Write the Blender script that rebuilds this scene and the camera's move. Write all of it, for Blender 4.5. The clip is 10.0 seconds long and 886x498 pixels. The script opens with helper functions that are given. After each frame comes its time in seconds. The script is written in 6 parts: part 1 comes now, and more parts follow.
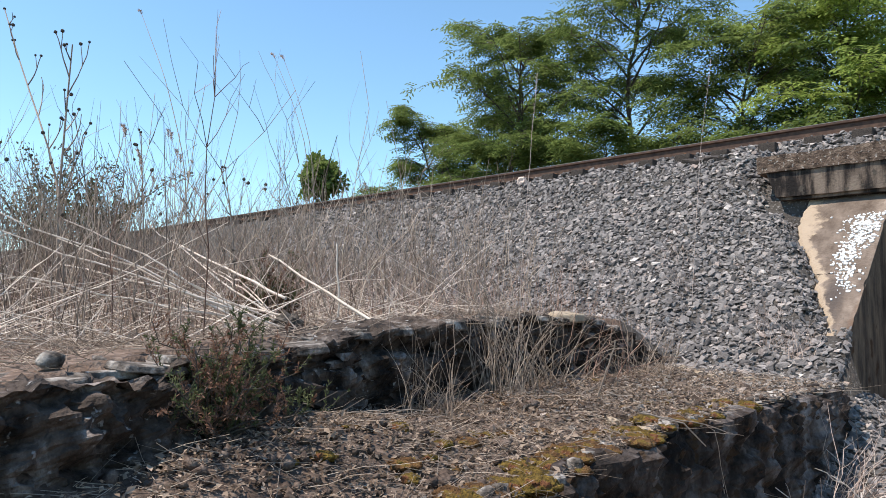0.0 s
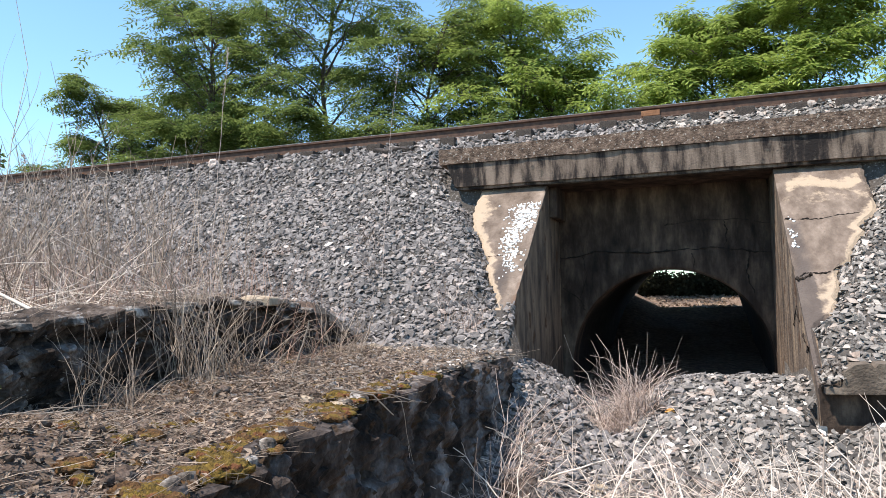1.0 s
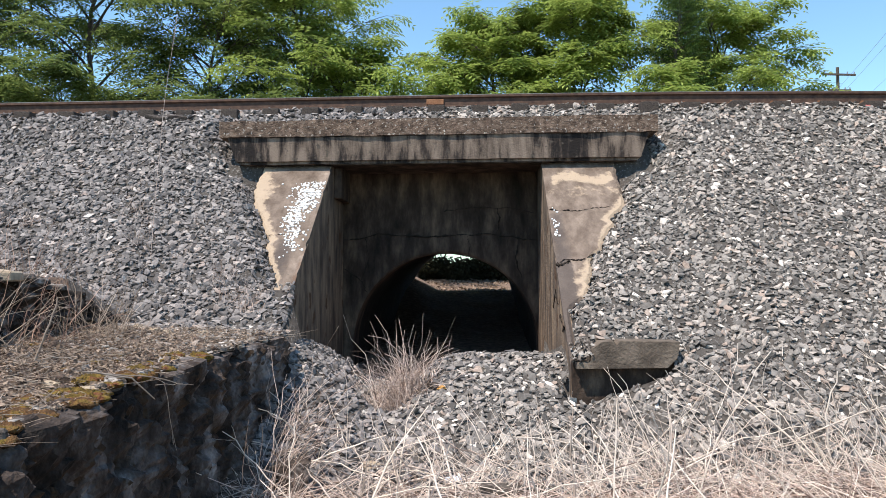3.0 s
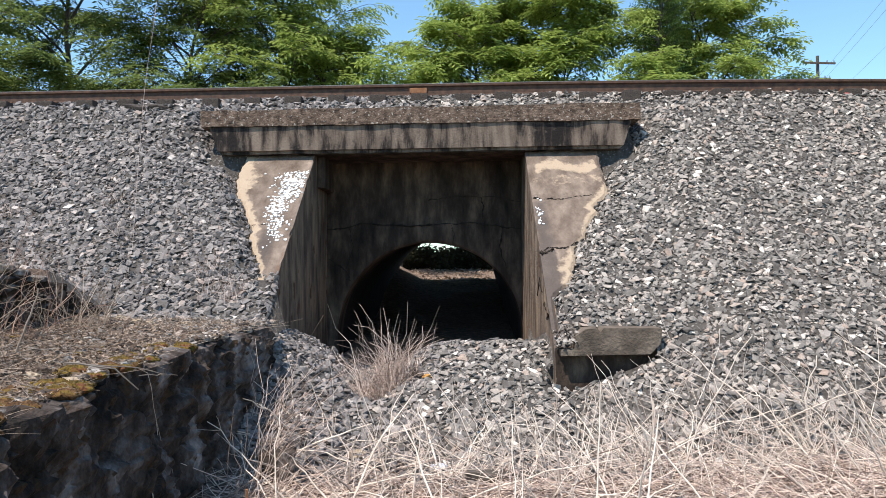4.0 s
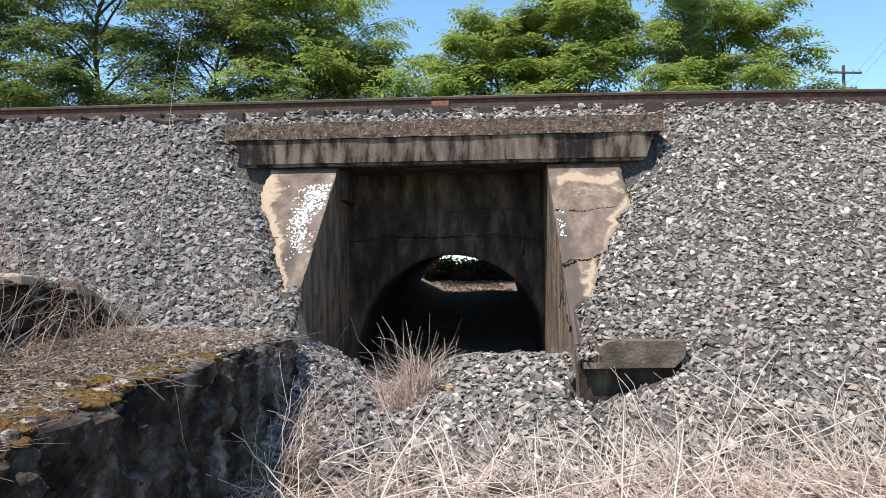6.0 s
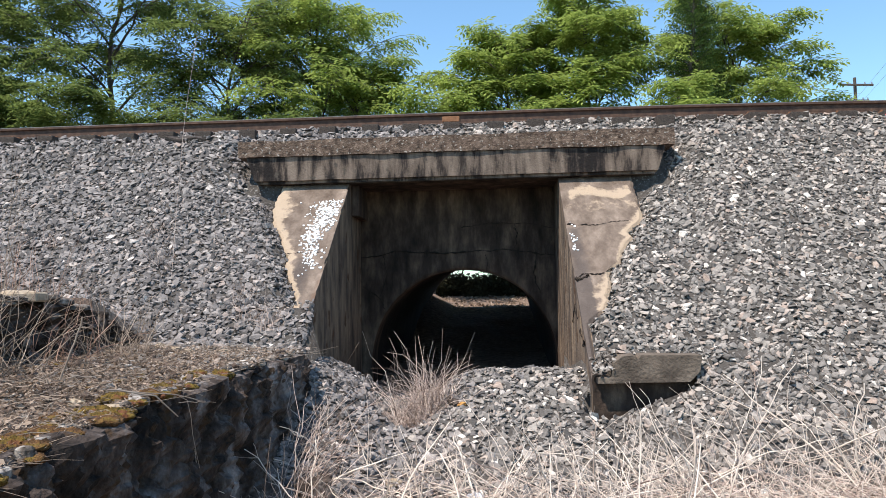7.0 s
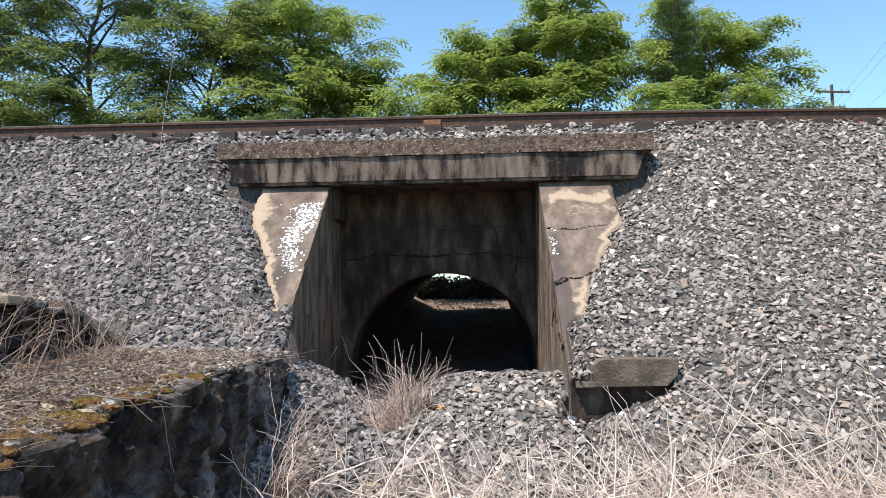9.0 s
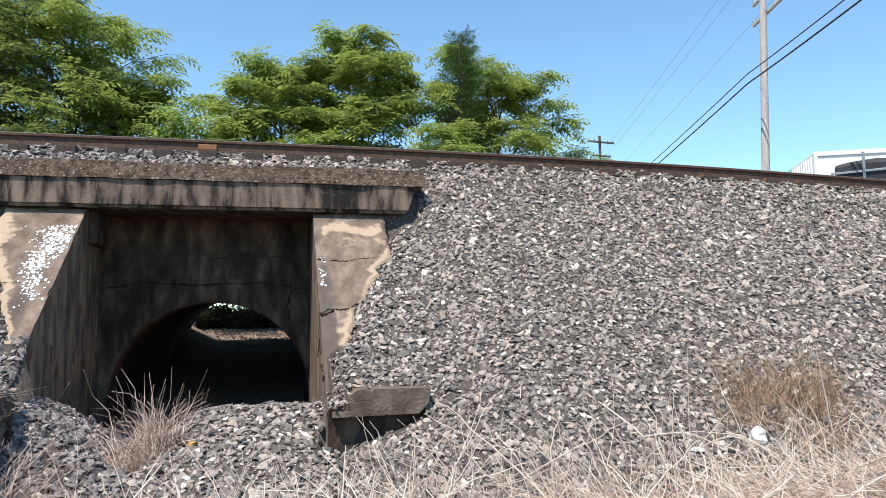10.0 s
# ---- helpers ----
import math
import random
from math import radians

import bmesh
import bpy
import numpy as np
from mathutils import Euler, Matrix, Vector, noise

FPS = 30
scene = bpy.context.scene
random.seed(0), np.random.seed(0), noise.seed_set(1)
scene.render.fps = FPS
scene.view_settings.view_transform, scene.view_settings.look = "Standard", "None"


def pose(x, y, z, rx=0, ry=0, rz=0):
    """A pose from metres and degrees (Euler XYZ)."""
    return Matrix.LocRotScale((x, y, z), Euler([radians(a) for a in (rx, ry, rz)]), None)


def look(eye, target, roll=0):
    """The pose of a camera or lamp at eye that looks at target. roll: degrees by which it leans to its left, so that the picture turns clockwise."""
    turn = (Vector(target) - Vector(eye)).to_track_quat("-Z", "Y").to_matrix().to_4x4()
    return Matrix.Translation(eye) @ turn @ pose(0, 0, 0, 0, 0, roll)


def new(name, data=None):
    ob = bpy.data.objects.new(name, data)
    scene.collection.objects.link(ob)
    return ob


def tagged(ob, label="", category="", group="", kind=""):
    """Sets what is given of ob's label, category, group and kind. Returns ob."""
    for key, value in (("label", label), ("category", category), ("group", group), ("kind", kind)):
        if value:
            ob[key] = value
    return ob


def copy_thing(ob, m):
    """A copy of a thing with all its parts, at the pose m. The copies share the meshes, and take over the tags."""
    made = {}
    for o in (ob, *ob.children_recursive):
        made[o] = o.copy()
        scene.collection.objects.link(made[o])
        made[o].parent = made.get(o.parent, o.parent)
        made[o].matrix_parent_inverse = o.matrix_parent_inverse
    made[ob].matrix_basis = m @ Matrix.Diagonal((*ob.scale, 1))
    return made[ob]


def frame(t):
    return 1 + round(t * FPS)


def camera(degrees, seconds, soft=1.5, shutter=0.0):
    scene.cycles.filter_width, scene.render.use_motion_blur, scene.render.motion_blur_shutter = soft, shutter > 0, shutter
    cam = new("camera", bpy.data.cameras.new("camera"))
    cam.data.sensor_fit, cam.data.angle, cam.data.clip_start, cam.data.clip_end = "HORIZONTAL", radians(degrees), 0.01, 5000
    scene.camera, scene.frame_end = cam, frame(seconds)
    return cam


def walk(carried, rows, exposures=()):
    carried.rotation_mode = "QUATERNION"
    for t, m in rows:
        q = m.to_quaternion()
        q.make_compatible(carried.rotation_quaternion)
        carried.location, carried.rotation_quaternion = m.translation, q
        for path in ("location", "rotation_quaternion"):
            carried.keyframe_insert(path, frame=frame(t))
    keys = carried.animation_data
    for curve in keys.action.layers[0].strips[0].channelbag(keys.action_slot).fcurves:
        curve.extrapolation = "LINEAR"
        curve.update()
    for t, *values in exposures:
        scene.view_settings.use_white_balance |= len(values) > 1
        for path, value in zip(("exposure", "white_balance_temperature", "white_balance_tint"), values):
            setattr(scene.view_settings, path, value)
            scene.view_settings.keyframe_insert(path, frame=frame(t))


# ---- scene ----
cam = camera(62.9, 10.0, soft=0.9)
PATH = [
    (0, (0.501, -8.61, 1.331), (-0.872, -7.166, 1.507), 0.8),
    (0.5, (0.499, -8.593, 1.307), (-0.502, -6.868, 1.459), -0.3),
    (1, (0.5, -8.585, 1.29), (-0.175, -6.708, 1.431), -1.2),
    (1.5, (0.523, -8.543, 1.274), (0.137, -6.586, 1.411), -1.6),
    (2, (0.526, -8.527, 1.269), (0.334, -6.54, 1.385), -1.3),
    (2.5, (0.524, -8.538, 1.271), (0.39, -6.545, 1.371), -0.5),
    (4, (0.525, -8.55, 1.261), (0.466, -6.551, 1.318), -0.7),
    (4.5, (0.515, -8.553, 1.26), (0.458, -6.555, 1.305), -0.7),
    (5, (0.515, -8.548, 1.258), (0.437, -6.55, 1.302), -1.0),
    (5.5, (0.521, -8.563, 1.268), (0.424, -6.566, 1.327), -0.7),
    (7, (0.51, -8.552, 1.257), (0.363, -6.562, 1.391), -1.0),
    (7.5, (0.505, -8.537, 1.257), (0.354, -6.547, 1.386), -0.9),
    (8, (0.503, -8.53, 1.261), (0.348, -6.539, 1.377), -0.6),
    (8.5, (0.511, -8.537, 1.259), (0.369, -6.546, 1.382), -0.6),
    (9, (0.532, -8.554, 1.267), (0.434, -6.561, 1.407), -0.8),
    (9.5, (0.67, -8.593, 1.261), (0.796, -6.604, 1.423), -1.1),
    (10, (0.841, -8.697, 1.284), (1.289, -6.759, 1.495), -0.8),
]
EXPOSURE = [(0.0, 0.42), (0.5, 0.52), (1.0, 0.73), (1.5, 0.82), (2.0, 0.68), (2.5, 0.56), (4.0, 0.52), (9.0, 0.54), (9.5, 0.62), (10.0, 0.50)]
walk(cam, [(t, look(eye, aim, roll)) for t, eye, aim, roll in PATH], EXPOSURE)

# ---- sky, sun ----
SUN = Vector((-0.33, -0.35, 0.88)).normalized()
world = bpy.data.worlds.new("sky")
scene.world = world
world.use_nodes = True
wn = world.node_tree
sky = wn.nodes.new("ShaderNodeTexSky")
sky.sky_type = "NISHITA"
sky.sun_disc = False
sky.sun_elevation = math.asin(SUN.z)
sky.sun_rotation = math.atan2(SUN.x, SUN.y)
sky.air_density, sky.dust_density, sky.ozone_density = 1.0, 0.0, 0.5
clear = wn.nodes.new("ShaderNodeMix")
clear.data_type, clear.blend_type = "RGBA", "MULTIPLY"
clear.inputs[0].default_value, clear.inputs[7].default_value = 1.0, (0.88, 1.085, 1.13, 1)
wn.links.new(sky.outputs[0], clear.inputs[6])
wn.links.new(clear.outputs[2], wn.nodes["Background"].inputs[0])
wn.nodes["Background"].inputs[1].default_value = 0.15
sun_data = bpy.data.lights.new("sun", "SUN")
sun_data.energy, sun_data.angle, sun_data.color = 5.0, radians(0.53), (1.0, 0.91, 0.82)
sun = new("sun", sun_data)
sun.matrix_world = look(SUN * 30, (0, 0, 0))


# ---- materials ----
def material(name, stops, scale=8.0, rough=0.9, bump=0.3, bump_scale=60.0, detail=6.0, island=0.0, metal=0.0,
             stretch=(1, 1, 1), fleck=None, fleck_scale=200.0, fleck_cut=0.62, island_stops=None, broad=None):
    """Noise-mixed colour at one scale (shifted by a broad one), flecks at another, bump, and a shade per island."""
    m = bpy.data.materials.new(name)
    m.use_nodes = True
    t = m.node_tree
    b = t.nodes["Principled BSDF"]
    b.inputs["Roughness"].default_value = rough
    b.inputs["Metallic"].default_value = metal
    b.inputs["Specular IOR Level"].default_value = 0.3
    co = t.nodes.new("ShaderNodeTexCoord")
    mp = t.nodes.new("ShaderNodeMapping")
    mp.inputs["Scale"].default_value = stretch
    t.links.new(co.outputs["Object"], mp.inputs[0])
    n = t.nodes.new("ShaderNodeTexNoise")
    n.inputs["Scale"].default_value, n.inputs["Detail"].default_value = scale, detail
    n.inputs["Roughness"].default_value = 0.65
    t.links.new(mp.outputs[0], n.inputs["Vector"])
    r = t.nodes.new("ShaderNodeValToRGB")
    els = r.color_ramp.elements
    while len(els) < len(stops):
        els.new(0.5)
    for e, (p, c) in zip(els, stops):
        e.position, e.color = p, (*c, 1)
    level = n.outputs[0]
    if broad:
        nb = t.nodes.new("ShaderNodeTexNoise")
        nb.inputs["Scale"].default_value, nb.inputs["Detail"].default_value = broad[0], 2
        t.links.new(co.outputs["Object"], nb.inputs["Vector"])
        sh = t.nodes.new("ShaderNodeMath")
        sh.operation = "MULTIPLY_ADD"
        sh.inputs[1].default_value, sh.inputs[2].default_value = broad[1], -0.5 * broad[1]
        t.links.new(nb.outputs[0], sh.inputs[0])
        ad = t.nodes.new("ShaderNodeMath")
        t.links.new(level, ad.inputs[0]), t.links.new(sh.outputs[0], ad.inputs[1])
        level = ad.outputs[0]
    t.links.new(level, r.inputs[0])
    out = r.outputs[0]
    if island_stops or island:
        g = t.nodes.new("ShaderNodeNewGeometry")
        r2 = t.nodes.new("ShaderNodeValToRGB")
        st = island_stops or [(0, (1 - island,) * 3), (1, (1 + island,) * 3)]
        while len(r2.color_ramp.elements) < len(st):
            r2.color_ramp.elements.new(0.5)
        for e, (p, c) in zip(r2.color_ramp.elements, st):
            e.position, e.color = p, (*c, 1)
        t.links.new(g.outputs["Random Per Island"], r2.inputs[0])
        mx = t.nodes.new("ShaderNodeMix")
        mx.data_type, mx.blend_type = "RGBA", "MULTIPLY"
        mx.inputs[0].default_value = 1
        t.links.new(out, mx.inputs[6]), t.links.new(r2.outputs[0], mx.inputs[7])
        out = mx.outputs[2]
    if fleck:
        n2 = t.nodes.new("ShaderNodeTexNoise")
        n2.inputs["Scale"].default_value, n2.inputs["Detail"].default_value = fleck_scale, 3
        t.links.new(co.outputs["Object"], n2.inputs["Vector"])
        r3 = t.nodes.new("ShaderNodeValToRGB")
        r3.color_ramp.elements[0].position, r3.color_ramp.elements[1].position = fleck_cut, fleck_cut + 0.08
        t.links.new(n2.outputs[0], r3.inputs[0])
        mx = t.nodes.new("ShaderNodeMix")
        mx.data_type = "RGBA"
        t.links.new(r3.outputs[0], mx.inputs[0])
        t.links.new(out, mx.inputs[6])
        mx.inputs[7].default_value = (*fleck, 1)
        out = mx.outputs[2]
    t.links.new(out, b.inputs["Base Color"])
    if bump:
        n3 = t.nodes.new("ShaderNodeTexNoise")
        n3.inputs["Scale"].default_value, n3.inputs["Detail"].default_value = bump_scale, 6
        t.links.new(co.outputs["Object"], n3.inputs["Vector"])
        bp = t.nodes.new("ShaderNodeBump")
        bp.inputs["Strength"].default_value, bp.inputs["Distance"].default_value = bump, 0.02
        t.links.new(n3.outputs[0], bp.inputs["Height"])
        t.links.new(bp.outputs[0], b.inputs["Normal"])
    return m


def leaf_material(name, dark, light, through_share=0.45):
    m = bpy.data.materials.new(name)
    m.use_nodes = True
    t = m.node_tree
    t.nodes.remove(t.nodes["Principled BSDF"])
    g = t.nodes.new("ShaderNodeNewGeometry")
    co = t.nodes.new("ShaderNodeTexCoord")
    n = t.nodes.new("ShaderNodeTexNoise")
    n.inputs["Scale"].default_value = 0.7
    t.links.new(co.outputs["Object"], n.inputs["Vector"])
    ad = t.nodes.new("ShaderNodeMath")
    ad.operation = "MULTIPLY_ADD"
    ad.inputs[1].default_value = 0.45
    t.links.new(g.outputs["Random Per Island"], ad.inputs[0])
    mu = t.nodes.new("ShaderNodeMath")
    mu.operation = "MULTIPLY"
    mu.inputs[1].default_value = 0.6
    t.links.new(n.outputs[0], mu.inputs[0]), t.links.new(mu.outputs[0], ad.inputs[2])
    r = t.nodes.new("ShaderNodeValToRGB")
    r.color_ramp.elements[0].position, r.color_ramp.elements[0].color = 0.2, (*dark, 1)
    r.color_ramp.elements[1].position, r.color_ramp.elements[1].color = 0.8, (*light, 1)
    t.links.new(ad.outputs[0], r.inputs[0])
    d, tr, mx = (t.nodes.new("ShaderNodeBsdf" + k) for k in ("Diffuse", "Translucent", "Diffuse"))
    t.nodes.remove(mx)
    mx = t.nodes.new("ShaderNodeMixShader")
    mx.inputs[0].default_value = through_share
    t.links.new(r.outputs[0], d.inputs[0]), t.links.new(r.outputs[0], tr.inputs[0])
    t.links.new(d.outputs[0], mx.inputs[1]), t.links.new(tr.outputs[0], mx.inputs[2])
    t.links.new(mx.outputs[0], t.nodes["Material Output"].inputs[0])
    return m


# soil colour lowered so that gaps between the stones look shadowed
GROUND = material("gravelly_soil", [(0.3, (0.0389, 0.0339, 0.0296)), (0.7, (0.0968, 0.0848, 0.0741))], 14, 0.95, 0.8, 30,
                  fleck=(0.18, 0.17, 0.16), fleck_scale=40, fleck_cut=0.58)
BALLAST = material("crushed_stone", [(0.3, (0.186, 0.173, 0.159)), (0.7, (0.33, 0.308, 0.284))], 25, 0.95, 0.5, 70,
                   island_stops=[(0, (0.33, 0.32, 0.315)), (0.35, (0.75, 0.73, 0.71)), (0.66, (1.06, 1.015, 0.98)), (0.82, (1.42, 1.34, 1.27)), (0.86, (1.2, 0.98, 0.86)), (0.95, (1.75, 1.67, 1.6)), (1.0, (2.8, 2.7, 2.55))])
# same stone with the sun angle's dimming in its colour and fewer white pieces
SHADED_BALLAST = material("shade_toned_crushed_stone", [(0.3, (0.172, 0.158, 0.150)), (0.7, (0.30, 0.278, 0.265))], 25, 0.95, 0.5, 70,
                        island_stops=[(0, (0.32, 0.315, 0.315)), (0.4, (0.70, 0.69, 0.685)), (0.72, (1.05, 1.025, 1.01)), (0.90, (1.35, 1.3, 1.26)), (0.96, (1.15, 0.98, 0.88)), (1.0, (2.3, 2.25, 2.15))])
COPING = material("weathered_aggregate_concrete", [(0.34, (0.038, 0.026, 0.019)), (0.48, (0.112, 0.076, 0.055)), (0.66, (0.23, 0.168, 0.125))], 14, 0.95, 1.0, 45, detail=10,
                  fleck=(0.40, 0.36, 0.31), fleck_scale=30, fleck_cut=0.60)
BEAM = material("stained_beam_concrete", [(0.40, (0.013, 0.010, 0.0088)), (0.455, (0.043, 0.032, 0.026)), (0.50, (0.112, 0.084, 0.064)), (0.62, (0.205, 0.158, 0.122))], 4.2, 0.9, 0.4, 40, stretch=(1.5, 1.5, 0.30), detail=9,
                fleck=(0.075, 0.062, 0.05), fleck_scale=11, fleck_cut=0.62, broad=(1.1, 0.42))
# recess shade is put into this dark colour; the mottling is its own
INNER = material("shade_darkened_concrete", [(0.34, (0.018, 0.0124, 0.0092)), (0.46, (0.042, 0.0284, 0.0207)), (0.57, (0.083, 0.058, 0.041)), (0.70, (0.165, 0.118, 0.082))], 3.4, 0.95, 0.8, 18, stretch=(1.6, 1.6, 0.5), detail=10, broad=(1.3, 0.18))
WING_SIDE = material("streaked_wing_concrete", [(0.34, (0.050, 0.037, 0.028)), (0.46, (0.115, 0.084, 0.062)), (0.56, (0.21, 0.152, 0.106)), (0.68, (0.31, 0.225, 0.145))], 4.0, 0.95, 0.7, 25, stretch=(1.4, 1.4, 0.35), detail=9, fleck=(0.09, 0.048, 0.026), fleck_scale=5, fleck_cut=0.60, broad=(1.2, 0.15))
# near-black copy of the inner concrete, holding the passage's shade; also fills cracks
BARREL = material("shade_black_concrete", [(0.34, (0.009, 0.0065, 0.005)), (0.55, (0.022, 0.016, 0.012)), (0.70, (0.05, 0.037, 0.027))], 3.4, 0.95, 0.8, 18, detail=8)


def wing_material():
    """Tan concrete with stains, pale crusts and broken margins that follow the wall's own "crust" and "stain"."""
    m = material("tan_wing_concrete", [(0.32, (0.088, 0.062, 0.045)), (0.48, (0.150, 0.113, 0.087)), (0.60, (0.212, 0.163, 0.127)), (0.72, (0.30, 0.236, 0.186))], 4.2, 0.9, 0.5, 45, stretch=(1.5, 0.8, 0.8),
                 fleck=(0.13, 0.105, 0.085), fleck_scale=22, fleck_cut=0.66, detail=9, broad=(1.6, 0.16))
    t = m.node_tree
    b = t.nodes["Principled BSDF"]
    out = b.inputs["Base Color"].links[0].from_socket
    co = t.nodes.new("ShaderNodeTexCoord")
    for name, colour, scale, amount in (("stain", (0.082, 0.066, 0.058), 5.0, 0.9), ("rust", (0.15, 0.073, 0.038), 6.0, 0.9), ("crust", (0.42, 0.325, 0.23), 11.0, 1.3)):
        at = t.nodes.new("ShaderNodeAttribute")
        at.attribute_name = name
        n = t.nodes.new("ShaderNodeTexNoise")
        n.inputs["Scale"].default_value, n.inputs["Detail"].default_value, n.inputs["Roughness"].default_value = scale, 9, 0.68
        t.links.new(co.outputs["Object"], n.inputs["Vector"])
        ma = t.nodes.new("ShaderNodeMath")
        ma.operation = "MULTIPLY_ADD"
        ma.inputs[1].default_value = amount
        sh = t.nodes.new("ShaderNodeMath")
        sh.operation = "MULTIPLY_ADD"
        sh.inputs[1].default_value, sh.inputs[2].default_value = 0.8, 0.12 - 0.5 * amount
        t.links.new(at.outputs["Fac"], sh.inputs[0])
        t.links.new(n.outputs[0], ma.inputs[0]), t.links.new(sh.outputs[0], ma.inputs[2])
        r = t.nodes.new("ShaderNodeValToRGB")
        soft = 0.22 if name == "crust" else 0.35
        r.color_ramp.elements[0].position, r.color_ramp.elements[1].position = 0.5 - soft / 2, 0.5 + soft / 2
        k = 0.82 if name == "crust" else 0.75
        r.color_ramp.elements[1].color = (k, k, k, 1)
        t.links.new(ma.outputs[0], r.inputs[0])
        mx = t.nodes.new("ShaderNodeMix")
        mx.data_type = "RGBA"
        t.links.new(r.outputs[0], mx.inputs[0]), t.links.new(out, mx.inputs[6])
        mx.inputs[7].default_value = (*colour, 1)
        out = mx.outputs[2]
    t.links.new(out, b.inputs["Base Color"])
    return m


WING = wing_material()
DARKSTONE = material("lichened_limestone", [(0.40, (0.013, 0.0095, 0.0075)), (0.48, (0.055, 0.040, 0.031)), (0.57, (0.10, 0.077, 0.063)), (0.65, (0.24, 0.205, 0.182))], 6.5, 0.95, 1.0, 45, detail=14,
                     stretch=(1, 1, 0.6), fleck=(0.36, 0.35, 0.34), fleck_scale=26, fleck_cut=0.66)
WALLSTONE = material("blackened_wall_stone", [(0.38, (0.010, 0.0075, 0.006)), (0.46, (0.036, 0.026, 0.021)), (0.53, (0.072, 0.057, 0.050)), (0.60, (0.138, 0.122, 0.116)), (0.72, (0.30, 0.275, 0.265))], 5.2, 0.95, 0.9, 40, detail=12,
                     stretch=(1, 1, 0.5), fleck=(0.045, 0.027, 0.015), fleck_scale=14, fleck_cut=0.58, broad=(1.8, 0.10))
HUMUS = material("dark_litter_soil", [(0.32, (0.038, 0.026, 0.020)), (0.52, (0.112, 0.079, 0.061)), (0.72, (0.26, 0.20, 0.16))], 16, 0.98, 0.9, 45)
SOIL = material("dry_soil", [(0.32, (0.0748, 0.0508, 0.0374)), (0.52, (0.177, 0.123, 0.0928)), (0.72, (0.34, 0.254, 0.198))], 13, 0.98, 0.8, 40)
RAIL = material("rusty_rail_steel", [(0.35, (0.055, 0.032, 0.024)), (0.7, (0.13, 0.075, 0.05))], 12, 0.7, 0.2, 120, metal=0.2)
RUNNING = material("worn_rail_head", [(0.3, (0.28, 0.26, 0.24)), (0.7, (0.42, 0.39, 0.36))], 20, 0.45, 0.1, 100, metal=0.6)
RUSTY = material("orange_rust", [(0.3, (0.17, 0.075, 0.036)), (0.7, (0.30, 0.15, 0.078))], 15, 0.85, 0.3, 90)
TIE = material("creosoted_timber", [(0.3, (0.028, 0.022, 0.019)), (0.7, (0.085, 0.068, 0.056))], 10, 0.9, 0.6, 60, stretch=(8, 1, 8))
PAINT = material("flaking_white_paint", [(0.3, (0.72, 0.71, 0.68)), (0.7, (0.84, 0.83, 0.81))], 30, 0.8, 0.2, 90)
FOOTING = material("grey_footing_concrete", [(0.34, (0.0729, 0.0571, 0.0436)), (0.5, (0.122, 0.0963, 0.0736)), (0.68, (0.194, 0.154, 0.119))], 6, 0.95, 0.6, 40)
CREAM = material("cream_concrete", [(0.34, (0.259, 0.199, 0.136)), (0.5, (0.374, 0.295, 0.209)), (0.68, (0.461, 0.378, 0.28))], 10, 0.9, 0.4, 60)
BARK = material("tree_bark", [(0.3, (0.05, 0.04, 0.032)), (0.7, (0.13, 0.11, 0.09))], 12, 0.95, 0.6, 40, stretch=(3, 3, 0.6))
LOCUST = leaf_material("locust_leaves", (0.080, 0.118, 0.032), (0.25, 0.315, 0.10))
LOCUST_PALE = leaf_material("pale_locust_leaves", (0.155, 0.215, 0.045), (0.42, 0.51, 0.14))
NEEDLES = leaf_material("dark_needles", (0.028, 0.055, 0.018), (0.10, 0.155, 0.045), 0.2)


# ---- mesh helpers ----
def mesh_np(name, V, faces, mat, smooth=False):
    """A mesh from arrays: V (n, 3) and a list of face arrays, each (m, k)."""
    me = bpy.data.meshes.new(name)
    V = np.ascontiguousarray(V, dtype=np.float32)
    faces = [np.asarray(f, dtype=np.int32) for f in faces if len(f)]
    me.vertices.add(len(V))
    me.vertices.foreach_set("co", V.ravel())
    sizes = np.concatenate([np.full(len(f), f.shape[1], dtype=np.int32) for f in faces])
    loops = np.concatenate([f.ravel() for f in faces]).astype(np.int32)
    me.loops.add(len(loops))
    me.loops.foreach_set("vertex_index", loops)
    me.polygons.add(len(sizes))
    me.polygons.foreach_set("loop_start", np.concatenate([[0], np.cumsum(sizes)[:-1]]).astype(np.int32))
    me.update(calc_edges=True)
    me.polygons.foreach_set("use_smooth", np.full(len(sizes), smooth, dtype=bool))
    me.materials.append(mat)
    return me


def mesh_bm(name, bm, mat, smooth=False):
    me = bpy.data.meshes.new(name)
    bmesh.ops.recalc_face_normals(bm, faces=bm.faces)
    bm.to_mesh(me)
    bm.free()
    me.materials.append(mat)
    if smooth:
        me.polygons.foreach_set("use_smooth", np.ones(len(me.polygons), dtype=bool))
    return me


def part(name, data, mat, parent, label=""):
    """One mesh object under a thing or a part; data is a bmesh or a mesh."""
    me = mesh_bm(name, data, mat) if isinstance(data, bmesh.types.BMesh) else data
    ob = new(name, me)
    ob.parent = parent
    return tagged(ob, label)


